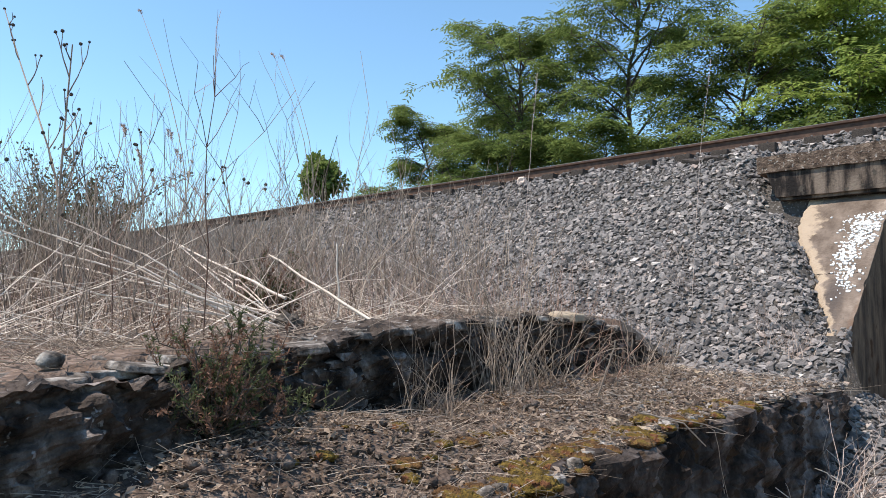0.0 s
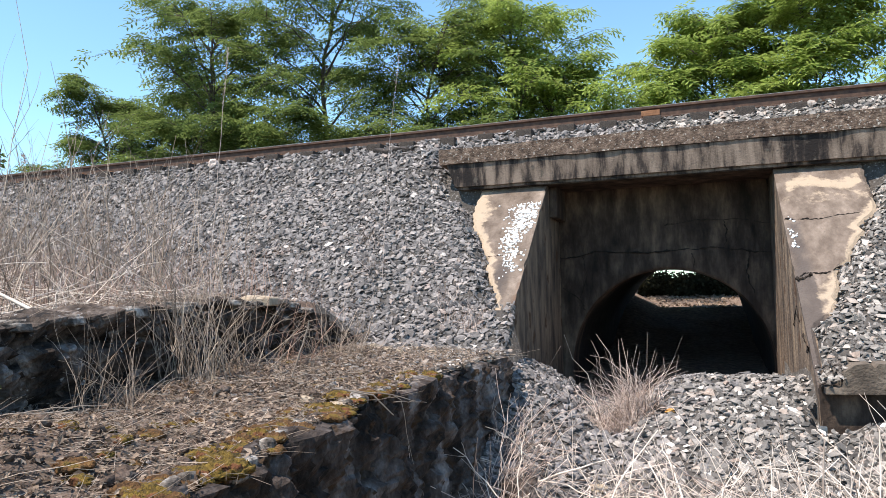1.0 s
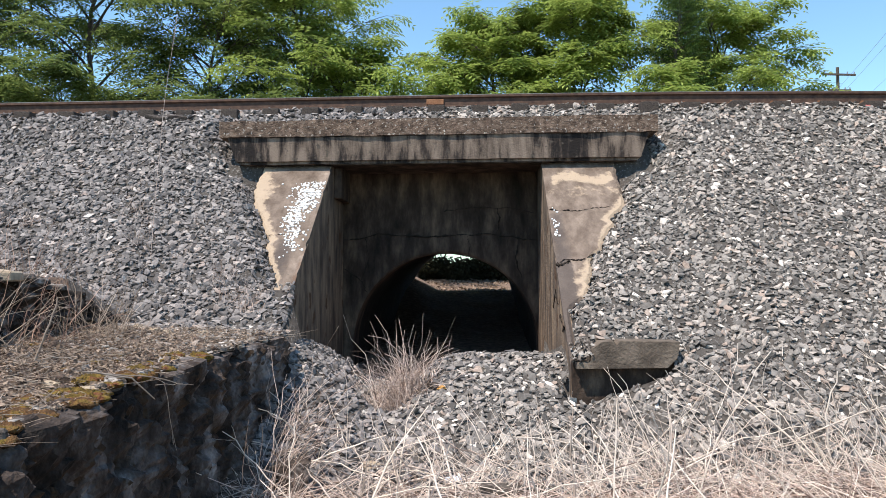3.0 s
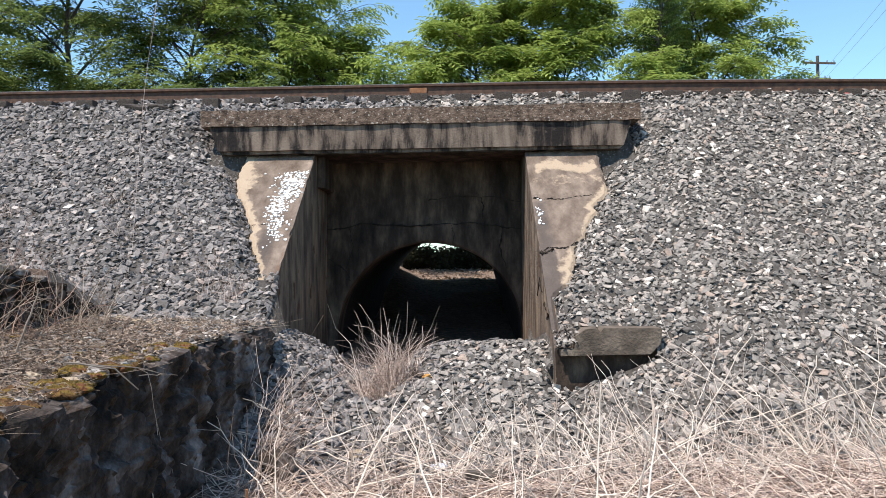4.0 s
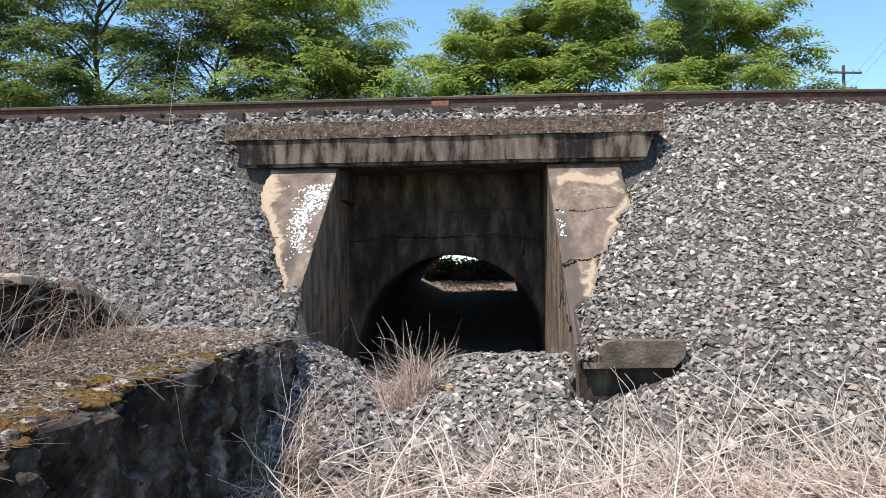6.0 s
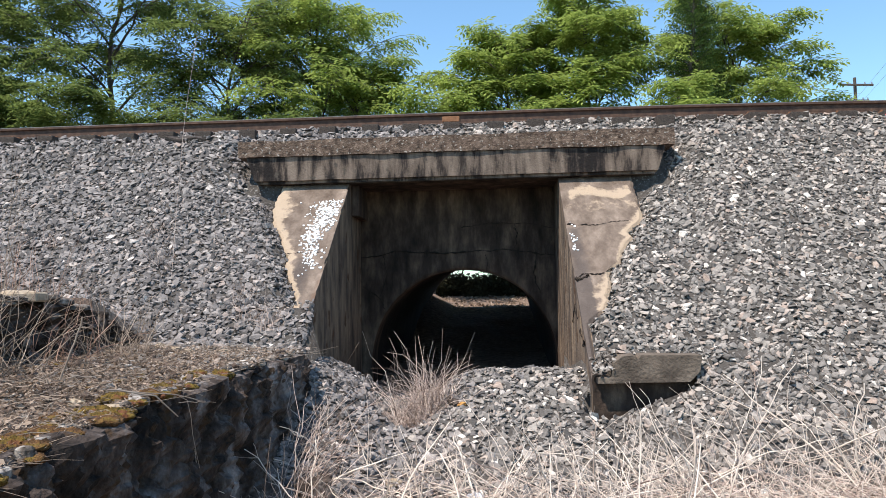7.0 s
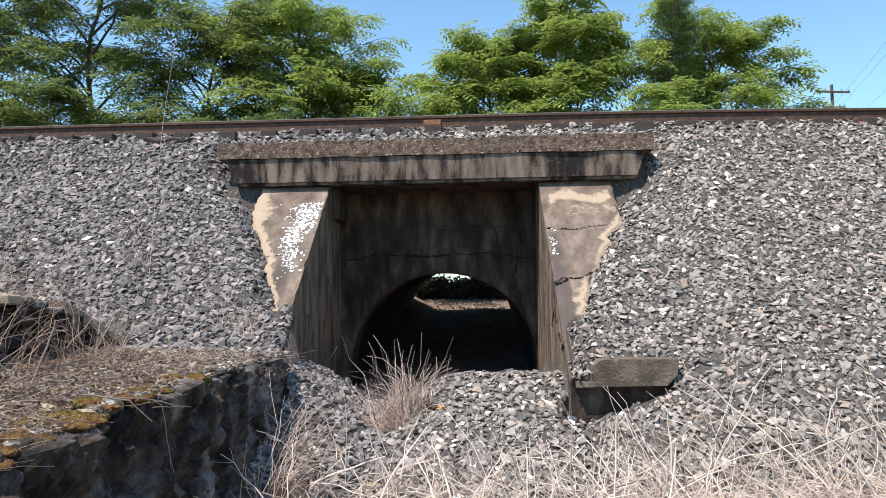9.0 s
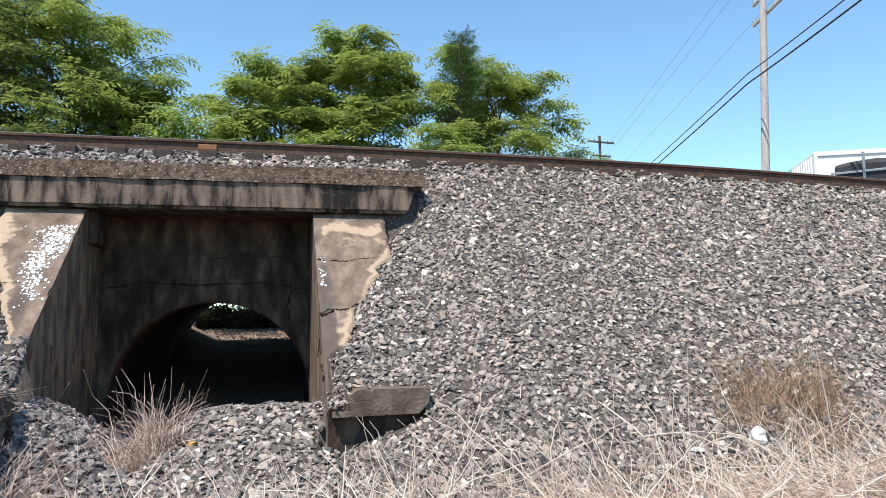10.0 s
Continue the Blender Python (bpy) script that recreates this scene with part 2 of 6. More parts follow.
def tubes(P, R, sides=4):
    """Tapered tubes along m paths: P (m, n, 3), R (m, n). Returns vertices and quads."""
    P, R = np.asarray(P, float), np.asarray(R, float)
    m, n, _ = P.shape
    T = np.gradient(P, axis=1)
    T /= np.linalg.norm(T, axis=2, keepdims=True) + 1e-9
    ref = np.where(np.abs(T[..., 2:3]) < 0.8, np.array([0, 0, 1.0]), np.array([1.0, 0, 0]))
    A = np.cross(T, ref)
    A /= np.linalg.norm(A, axis=2, keepdims=True) + 1e-9
    B = np.cross(T, A)
    ang = np.arange(sides) * 2 * np.pi / sides
    V = P[:, :, None] + R[:, :, None, None] * (np.cos(ang)[:, None] * A[:, :, None] + np.sin(ang)[:, None] * B[:, :, None])
    idx = np.arange(m * n * sides).reshape(m, n, sides)
    a, b = idx[:, :-1], idx[:, 1:]
    F = np.stack([a, np.roll(a, -1, 2), np.roll(b, -1, 2), b], -1).reshape(-1, 4)
    return V.reshape(-1, 3), F


def merged(chunks):
    """Joins (V, F) chunks with one face size."""
    V, F, o = [], [], 0
    for v, f in chunks:
        V.append(v), F.append(f + o)
        o += len(v)
    return np.concatenate(V), np.concatenate(F)


def wobble(bm, amount, scale, seed=0.0):
    """Roughens a bmesh with smooth noise."""
    for v in bm.verts:
        v.co += noise.noise_vector(v.co * scale + Vector((seed, seed, seed))) * amount


def box(lo, hi, bevel=0.0, length_cuts=0):
    bm = bmesh.new()
    bmesh.ops.create_cube(bm, size=1)
    for v in bm.verts:
        v.co = Vector([l + (c + 0.5) * (h - l) for c, l, h in zip(v.co, lo, hi)])
    if length_cuts:
        span = [h - l for l, h in zip(lo, hi)]
        ax = span.index(max(span))
        es = [e for e in bm.edges if abs((e.verts[0].co - e.verts[1].co)[ax]) > 0.9 * span[ax]]
        bmesh.ops.subdivide_edges(bm, edges=es, cuts=length_cuts, use_grid_fill=True)
    if bevel:
        es = [e for e in bm.edges if e.calc_face_angle(0) > 0.5]
        bmesh.ops.bevel(bm, geom=es, offset=bevel, segments=2, affect="EDGES", profile=0.6)
    return bm


def prism(profile, x0, x1):
    """A profile in (y, z) drawn out along x."""
    bm = bmesh.new()
    vs = [bm.verts.new((x0, y, z)) for y, z in profile]
    f = bm.faces.new(vs)
    ret = bmesh.ops.extrude_face_region(bm, geom=[f])
    for v in ret["geom"]:
        if isinstance(v, bmesh.types.BMVert):
            v.co.x = x1
    return bm


def thing(name, label, category, group="", kind="", at=(0, 0, 0)):
    ob = new(name)
    ob.location = at
    return tagged(ob, label, category, group, kind)


def fnoise(x, y, scale, seed=0.0):
    """Cheap smooth noise on arrays, about -1 to 1."""
    x, y = np.asarray(x) * scale + seed, np.asarray(y) * scale - seed
    return (np.sin(x * 1.7 + 1.3 * np.sin(y * 1.1 + seed)) + np.sin(y * 2.1 + 1.7 * np.sin(x * 0.9)) + np.sin((x + y) * 2.9 + 0.7 * np.sin(3.1 * x - y))) / 3


# ---- the ground ----
WALL_X = -1.18


def wall_edge(y):
    """The line of the top edge of the wing wall at the left."""
    return np.interp(y, [-9.5, -7.0, -6.2, -4.9, -3.0], [-0.85, -0.93, -1.02, -1.07, -1.035])


def wing_edge(x, y):
    """The broken outer margin of each wing of the portal, as a distance from the middle."""
    left = np.interp(y, [-2.15, -2.0, -1.85, -1.65, -1.55, -1.44, -1.33, -1.10, -0.98, -0.85, -0.68, -0.54, -0.30, -0.10, 0.11], [1.26, 1.32, 1.40, 1.47, 1.47, 1.52, 1.60, 1.70, 1.71, 1.81, 1.88, 2.00, 2.09, 2.12, 2.10])
    right = np.interp(y, [-2.05, -1.88, -1.74, -1.61, -1.44, -1.33, -1.26, -1.19, -1.04, -0.84, -0.75, -0.59, -0.45, -0.17, 0.14], [1.27, 1.36, 1.52, 1.56, 1.61, 1.60, 1.66, 1.74, 1.79, 1.94, 1.92, 2.09, 2.12, 2.12, 2.13])
    return np.where(np.asarray(x) < 0, left, right) + 0.012 * fnoise(x, y, 19)


def smooth(a, b, x):
    t = np.clip((x - a) / (b - a), 0, 1)
    return t * t * (3 - 2 * t)


def ledge_x(y):
    """The line of the upper ledge."""
    return np.interp(y, [-12, -8.3, -7.3, -6.5, -5.4, -4.2, -2.2], [-1.2, -1.55, -1.9, -2.25, -2.44, -2.46, -2.52])


def low_ground(x, y):
    return np.interp(y, [-12, -8.5, -5.5, -3.4], [-0.40, -0.33, -0.17, -0.04]) + 0.10 * smooth(2, 6, x) + 0.035 * fnoise(x, y, 1.6)


def terrace_z(x, y):
    return np.interp(y, [-12, -8.5, -7.3, -6.4, -5.4, -4.2, -2.4], [0.66, 0.70, 0.75, 0.79, 0.86, 0.89, 0.90]) - 0.05 * smooth(-2.2, -1.2, x) + 0.13 * smooth(-1.25, -1.75, x) * smooth(-6.0, -6.9, y) + 0.018 * fnoise(x, y, 4.0)


def upper_z(x, y):
    return np.interp(y, [-12, -8.5, -6.5, -5, -3.6], [1.08, 1.10, 1.18, 1.26, 1.30]) + 0.05 * fnoise(x, y, 1.1) + 0.12 * smooth(-4, -9, x)


def sag(x):
    """The track dips gently to the right."""
    q = np.clip(np.asarray(x, float) - 0.5, 0, 14)
    return -0.0018 * q * q - 0.012


def slope_z(x, y):
    """The ballast shoulder and slope on the near side of the track."""
    s = 2.78 + 0.80 * np.minimum(y, 0) + 1.1 * np.maximum(y, 0) + 0.035 * fnoise(x, y, 0.9, 2.0)
    top = 3.41 + 0.012 * fnoise(x, y, 3.0)
    return np.minimum(s, top + sag(x) + 0.22 * smooth(1.04, 1.26, y))


def mound_z(x, y):
    """Stones spilt in front of the mouth of the culvert, with a hollow at its left."""
    crest = 0.585 - (0.36 - 0.25 * smooth(-2.25, -2.9, y)) * np.exp(-((x + 0.30) / 0.34) ** 2) + 0.12 * smooth(-0.7, -1.15, x)
    crest = crest + 0.20 * smooth(0.0, -1.0, x) * smooth(-2.0, -2.6, y)
    front = crest - np.interp(x, [-1.2, -0.3, 0.6, 1.3], [0.42, 0.40, 0.44, 0.50]) * np.maximum(0, -2.05 - y)
    back = crest - 0.40 * np.maximum(0, y + 1.8)
    return np.where(y > -2.05, np.maximum(np.minimum(front, back), 0.12), front)


def ground_z(x, y):
    x, y = np.broadcast_arrays(np.asarray(x, float), np.asarray(y, float))
    low = low_ground(x, y)
    z = np.maximum(slope_z(x, y), low)
    z = np.where((np.abs(x) < 2.66) & (y > 0.2) & (y < 1.0), np.minimum(z, np.minimum(3.47, 3.14 + 0.85 * (y - 0.3))), z)
    # over the wings the stones thin out towards the opening
    ax = np.abs(x)
    edge = wing_edge(x, y)
    off = np.where(ax < edge, -0.16, np.clip((ax - edge) * 0.8 - 0.045 - 0.07 * smooth(-0.6, -0.1, y), -0.12, 0.11))
    off = off - 0.16 * smooth(-0.25, 0.0, y) * smooth(2.68, 2.48, ax)
    wing = 2.54 + 0.8 * y + off + (0.13 + 0.35 * np.clip(y, 0, 1)) * smooth(2.55, 3.0, ax)
    z = np.where((ax < 3.0) & (y < np.where(ax > 2.5, 0.9, 0.15)) & (y > -2.7), np.minimum(z, wing), z)
    # mouth
    m = (ax < 1.34) & (y < 0.15)
    z = np.where(m, np.maximum(mound_z(x, y), low), z)
    right = (x >= 1.34) & (x < 3.4) & (y < -2.5)
    z = np.where(right, np.maximum(np.minimum(z, 0.27 + 0.36 * (x - 1.34) + 0.62 * (y + 2.62)), low), z)
    z = np.where((x > 1.2) & (x < 2.05) & (y > -2.62) & (y < -2.38), -0.1, z)
    # terrace and the upper ground
    lx = ledge_x(y)
    t = (x < np.where(y < -2.9, wall_edge(y) - 0.11, WALL_X)) & (y < -1.9)
    z = np.where(t & (x > lx - 0.12), np.maximum(slope_z(x, y), terrace_z(x, y)), z)
    z = np.where(t & (x <= lx - 0.12), np.maximum(slope_z(x, y), upper_z(x, y) - 0.35 * smooth(-3.3, -2.2, y) * smooth(-3.4, -2.5, x)), z)
    z = low + (z - low) * np.where(y < -9.2, smooth(-11.0, -9.3, y), 1.0)
    # behind the track
    far = 1.0 + 2.4 * smooth(10, 17, x) + 0.1 * np.clip(y - 9, 0, 3.5)
    z = np.where(y > 3.3, np.maximum(3.50 - 0.65 * (y - 3.3), far + 0.04 * fnoise(x, y, 0.4)), z)
    return z


def spread(lo, hi, step, reach):
    mid = np.arange(lo, hi + step / 2, step)
    grow = step * np.cumsum(1.22 ** np.arange(1, 40))
    grow = grow[grow < reach]
    return np.concatenate([(lo - grow)[::-1], mid, hi + grow])


def build_ground():
    xs, ys = spread(-13, 12, 0.095, 900), spread(-9.2, 4.2, 0.095, 900)
    X, Y = np.meshgrid(xs, ys)
    Z = ground_z(X, Y)
    idx = np.arange(X.size).reshape(X.shape)
    F = np.stack([idx[:-1, :-1], idx[:-1, 1:], idx[1:, 1:], idx[1:, :-1]], -1)
    cx, cy = (X[:-1, :-1] + X[1:, 1:]) / 2, (Y[:-1, :-1] + Y[1:, 1:]) / 2
    # open at the face of the culvert, and at the far end of the barrel
    keep = ~((np.abs(cx) < 1.40) & (cy > 0.0) & (cy < 0.30))
    keep &= ~((np.abs(cx) < 1.25) & (cy > 5.6) & (cy < 8.2))
    F = F[keep]
    me = mesh_np("ground", np.stack([X, Y, Z], -1).reshape(-1, 3), [F], GROUND, smooth=True)
    me.materials.append(SOIL)
    me.materials.append(HUMUS)
    wave = 0.25 * fnoise(cx, cy, 2.5)
    soil = ((cx > -1.3) & (cy < -3.75 + wave)) | ((cx < -1.3) & (cy < -3.1 + wave)) | (cy > 9)
    humus = soil & (cx < -0.9) & (cx > ledge_x(cy) - 0.1) & (cy < 0) & (cy > -9.4)
    me.polygons.foreach_set("material_index", (soil.astype(np.int32) + humus)[keep])
    return tagged(new("ground", me), "grey gravelly ground and railway embankment", "ground", kind="structure")


build_ground()


# ---- the culvert ----
def build_culvert():
    c = thing("culvert_portal", "old weathered concrete railway culvert portal with arched opening", "culvert")
    bm = box((-2.62, 0.0, 3.005), (2.62, 0.42, 3.20), 0.0, 60)
    bmesh.ops.subdivide_edges(bm, edges=[e for e in bm.edges if abs(e.verts[0].co.x - e.verts[1].co.x) < 1e-4], cuts=3, use_grid_fill=True)
    for v in bm.verts:
        v.co += noise.noise_vector(v.co * 9) * 0.009 + noise.noise_vector(v.co * 2.3) * 0.008
    part("coping", bm, COPING, c, "brown exposed-aggregate concrete coping")
    bm = box((-2.52, 0.022, 2.675), (2.52, 0.80, 3.0), 0.0, 50)
    bmesh.ops.bevel(bm, geom=[e for e in bm.edges if e.calc_face_angle(0) > 0.5 and max(v.co.z for v in e.verts) < 2.7], offset=0.035, segments=2, affect="EDGES")
    for v in bm.verts:
        if v.co.z < 2.80 and abs(v.co.x) > 2.2:
            v.co.x = math.copysign(min(abs(v.co.x), 2.52 - 1.1 * (2.80 - v.co.z)), v.co.x)
    wobble(bm, 0.006, 4)
    part("beam", bm, BEAM, c, "grey concrete beam with black runoff streaks")
    # dark filler blocks added to stand for deep shade below the beam ends
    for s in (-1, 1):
        part("shade_block", box((min(s * 1.37, s * 2.46), 0.17, 1.5), (max(s * 1.37, s * 2.46), 0.79, 2.668)), INNER, c, "added dark block for the shade under the beam end")
    # thin sheet added under the beam, coloured dark in place of shade
    part("soffit_shade_sheet", box((-1.268, 0.07, 2.664), (1.268, 0.855, 2.672)), INNER, c, "thin dark sheet for the shade under the beam")
    rnd = random.Random(5)
    for s in (-1, 1):
        prof = [(0.90, 2.665), (0.16, 2.665), (0.13, 2.61), (-0.6, 2.03), (-1.4, 1.39), (-2.45, 0.555), (-2.47, 0.30), (-2.47, -0.7), (0.90, -0.7)]
        w = part("wing_wall", prism(prof, s * 1.27, s * 1.36), WING_SIDE, c, "tan sloping concrete wing wall")
        # the sloping face, with a broken margin
        ys = np.concatenate([np.arange(0.155, -2.46, -0.02), [-2.46]])
        rows, nu = [], 26
        for y in ys:
            out = float(wing_edge(s, y)) + 0.02 * noise.noise(Vector((0, y * 14, s))) + 0.012 * noise.noise(Vector((0, y * 37, s)))
            chip = max(0.0, noise.noise(Vector((3 * s, y * 5, 1))) - 0.25) * 0.05
            xs = np.linspace(1.268 + chip, max(out, 1.33), nu)
            zs = [2.54 + 0.8 * y + 0.005 * noise.noise(Vector((x * 6, y * 6, s))) + 0.003 * noise.noise(Vector((x * 23, y * 23, s))) - 0.03 * max(0.0, 1 - (xs[-1] - x) / 0.03) * (y < 0.1) for x in xs]
            row = [(1.268 + chip, y, 2.54 + 0.8 * y - 0.045)] + [(x, y, z) for x, z in zip(xs, zs)] + [(xs[-1] - 0.02, y, 2.54 + 0.8 * y - 0.22)]
            rows.append([(s * x, b, z) for x, b, z in row])
        V = np.array(rows)
        m, n = V.shape[:2]
        idx = np.arange(m * n).reshape(m, n)
        F = np.stack([idx[:-1, :-1], idx[1:, :-1], idx[1:, 1:], idx[:-1, 1:]], -1).reshape(-1, 4)
        face = mesh_np("sloping_face", V.reshape(-1, 3), [F if s > 0 else F[:, ::-1]], WING)
        X, Y = np.abs(V[..., 0]).ravel(), V[..., 1].ravel()
        d = np.repeat(V[:, -2:-1, 0] * s, n, 1).ravel() - X
        if s < 0:
            crust = 1.0 - d / np.interp(Y, [-1.9, -1.5, -1.0, -0.55, -0.2, 0.1], [0.12, 0.08, 0.15, 0.17, 0.38, 0.22]) - 2 * smooth(-1.9, -2.0, Y)
            stain = 0.85 * np.exp(-((X - 1.50) / 0.13) ** 2) * smooth(-0.9, -1.15, Y) - 0.1
            rust = 0.5 * np.exp(-((X - 1.27) / 0.07) ** 2) * smooth(-0.9, -1.3, Y) - 0.1 + 0.3 * smooth(-0.05, 0.1, Y)
        else:
            crust = np.where(Y < -0.38, 1.0 - d / np.interp(Y, [-1.8, -1.5, -1.3, -1.0, -0.8, -0.5, -0.4], [0.18, 0.20, 0.05, 0.09, 0.18, 0.18, 0.06]) - 2 * smooth(-1.75, -1.85, Y), -0.5)
            crust = np.maximum(crust, 0.75 - 1.2 * np.abs((Y + 0.12 + 0.05 * np.sin(X * 11)) / 0.16) ** 2 - 2.0 * np.maximum(0, 1.36 - X) / 0.1 - 2 * np.maximum(0, X - 2.05) / 0.1)
            crust = np.maximum(crust, 0.36 - np.abs((Y + 0.32) / 0.3) ** 2)
            stain = 0.9 * np.exp(-((X - 1.34) / 0.11) ** 2) * smooth(-0.62, -0.72, Y) + 0.5 * smooth(-1.36, -1.42, Y) * (X < 1.42) - 0.15
            rust = 0.35 * smooth(-0.02, 0.1, Y) - 0.15
        for name, values in (("crust", crust), ("stain", stain), ("rust", rust)):
            face.attributes.new(name, "FLOAT", "POINT").data.foreach_set("value", np.clip(values, -0.6, 1.0).astype(np.float32))
        f = part("sloping_face", face, WING, w, "stained tan concrete with pale broken margins")
        bm = bmesh.new()
        for i in range(560 if s < 0 else 26):
            if s < 0:
                t = rnd.betavariate(1.3, 2.3)
                y = -0.13 - 1.25 * t
                x = -1.455 + rnd.gauss(0, 0.11 - 0.055 * min(1, 1.4 * t)) + 0.05 * math.sin(9 * t)
            else:
                y = rnd.choice((-0.64, -0.84, -0.9, -1.0)) + rnd.gauss(0, 0.03)
                x = 1.335 + rnd.gauss(0, 0.03) - 0.06 * (y + 0.85)
            if abs(x) < 1.285:
                continue
            rr = rnd.uniform(0.005, 0.015) * rnd.choice((1, 1, 1.5))
            z = 2.545 + 0.8 * y + 0.003
            k, ph, flat, turn = rnd.randint(5, 8), rnd.random() * 6, rnd.uniform(0.5, 1.0), rnd.random() * 3
            ring = []
            for j in range(k):
                a = ph + j * 6.283 / k
                q = rr * rnd.uniform(0.55, 1.4)
                u, v = q * math.cos(a), flat * q * math.sin(a)
                u, v = u * math.cos(turn) - v * math.sin(turn), u * math.sin(turn) + v * math.cos(turn)
                ring.append((x + u, y + 0.78 * v, z + 0.624 * v))
            hi = [bm.verts.new((p[0], p[1] - 0.002, p[2] + 0.002)) for p in ring]
            lo = [bm.verts.new((p[0], p[1] + 0.004, p[2] - 0.008)) for p in ring]
            bm.faces.new(hi)
            for j in range(k):
                bm.faces.new((hi[j], lo[j], lo[(j + 1) % k], hi[(j + 1) % k]))
        tagged(part("paint_spatter", bm, PAINT, w, "spattered flakes of white paint"), kind="stuff")
    wl, wr = [o for o in c.children if o.name.startswith("wing_wall")]

    def crack(parent, pts, r, seed):
        """A dark ragged line of broken concrete through the given points."""
        P = np.array(pts, float)
        t = np.linspace(0, len(P) - 1, 14 * len(P))
        Q = np.stack([np.interp(t, np.arange(len(P)), P[:, k]) for k in range(3)], -1)
        side = np.array([0.0, 0.35, 0.9]) if abs(P[0, 2] - P[-1, 2]) < abs(P[0, 0] - P[-1, 0]) else np.array([1.0, 0.0, 0.0])
        Q += side * np.array([noise.noise(Vector((a * 2.3, seed, 0))) * 0.025 + noise.noise(Vector((a * 8.3, seed, 4))) * 0.010 for a in t])[:, None]
        R = r * np.array([0.35 + 1.3 * abs(noise.noise(Vector((a * 3.7, seed, 9)))) * 1.6 for a in t])
        V, F = tubes(Q[None], R[None], 5)
        part("crack", mesh_np("crack", V, [F], BARREL), BARREL, parent, "dark ragged crack")

    def on_face(pts):
        return [(x, y, 2.5405 + 0.8 * y) for x, y in pts]
    crack(wr, on_face([(1.28, -0.645), (1.45, -0.66), (1.6, -0.66), (1.78, -0.62), (1.95, -0.60)]), 0.007, 1)
    crack(wr, on_face([(1.275, -1.40), (1.38, -1.335), (1.51, -1.36), (1.66, -1.27)]), 0.012, 2)
    crack(wr, on_face([(1.272, -1.42), (1.32, -1.41), (1.40, -1.37)]), 0.02, 3)
    crack(wl, on_face([(-1.72, -0.985), (-1.6, -0.975), (-1.5, -0.985), (-1.36, -0.97)]), 0.005, 4)
    for k, pts in enumerate(([(-1.26, 1.80), (-1.0, 1.82), (-0.81, 1.88), (-0.19, 1.83), (0.21, 1.85), (0.62, 1.87), (1.0, 1.81), (1.26, 1.78)],
                             [(-1.24, 1.42), (-1.17, 1.37), (-1.02, 1.26), (-0.95, 1.12)], [(-0.98, 1.82), (-0.92, 1.57), (-1.02, 1.28)],
                             [(0.05, 2.16), (0.30, 2.20), (0.52, 2.22), (0.98, 2.19), (1.26, 2.13)], [(0.75, 2.20), (0.78, 2.02), (0.74, 1.86)],
                             [(1.03, 1.80), (0.98, 1.55), (1.06, 1.30)], [(0.35, 1.85), (0.40, 1.72), (0.37, 1.60)])):
        crack(c, [(x, 0.850 if z < 1.85 else 0.862, z) for x, z in pts], (0.010, 0.009, 0.007, 0.006, 0.007, 0.009, 0.006)[k], 10 + k)
    for k, pts in enumerate(([(1.268, -1.1, 0.98), (1.268, -1.35, 1.18), (1.268, -1.6, 1.0)], [(1.268, -1.75, 0.95), (1.268, -1.95, 0.8), (1.268, -2.1, 0.86)])):
        crack(wr, pts, 0.009, 30 + k)

    # head wall with the arch, its colour darkened for the shade of the recess
    cx, cz, r = 0.07, 0.42, 1.20
    n = 72
    ang = [math.pi * i / n for i in range(n + 1)]
    bm = bmesh.new()
    inner, outer = [], []
    lo, hi = (-1.272, -0.6), (1.272, 2.672)

    def rim(a):
        dx, dz = math.cos(a), math.sin(a)
        k = min([(hi[0] - cx) / dx if dx > 1e-6 else 1e9, (lo[0] - cx) / dx if dx < -1e-6 else 1e9, (hi[1] - cz) / dz if dz > 1e-6 else 1e9])
        return cx + k * dx, cz + k * dz
    pts_in = [(cx + r, -0.6)] + [(cx + r * math.cos(a), cz + r * math.sin(a)) for a in ang] + [(cx - r, -0.6)]
    pts_out = [(hi[0] + 0.003, -0.6)] + [rim(a) for a in ang] + [(lo[0] - 0.003, -0.6)]
    rings = []
    for q in np.concatenate([[0.0, 0.025], np.linspace(0.06, 1, 18)]):
        ring = []
        for (xa, za), (xb, zb) in zip(pts_in, pts_out):
            x, z = xa + (xb - xa) * q, za + (zb - za) * q
            p = Vector((x, 0, z))
            step = 0.016 * float(smooth(1.83, 1.87, z + 0.03 * noise.noise(p * 2.0)))
            ring.append(bm.verts.new((x, 0.86 + step + 0.012 * noise.noise(p * 3.1) + 0.007 * noise.noise(p * 11) + (0.02 if q == 0 else 0), z)))
        rings.append(ring)
    for y in (1.25,):
        inner.append([bm.verts.new((x, y, z)) for x, z in pts_in])
        outer.append([bm.verts.new((x, y, z)) for x, z in pts_out])
    for i in range(len(pts_in) - 1):
        for a, b in zip(rings[:-1], rings[1:]):
            bm.faces.new((a[i], a[i + 1], b[i + 1], b[i]))
        bm.faces.new((inner[0][i], outer[0][i], outer[0][i + 1], inner[0][i + 1]))
        bm.faces.new((rings[0][i], inner[0][i], inner[0][i + 1], rings[0][i + 1]))
    part("head_wall", bm, INNER, c, "concrete head wall round the arch, coloured dark for shade")
    # the vault, with the darkness of the passage in its colour
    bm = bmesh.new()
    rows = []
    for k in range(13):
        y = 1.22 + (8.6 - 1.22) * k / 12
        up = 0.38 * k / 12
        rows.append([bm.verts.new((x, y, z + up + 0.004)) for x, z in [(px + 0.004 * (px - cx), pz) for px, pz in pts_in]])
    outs = []
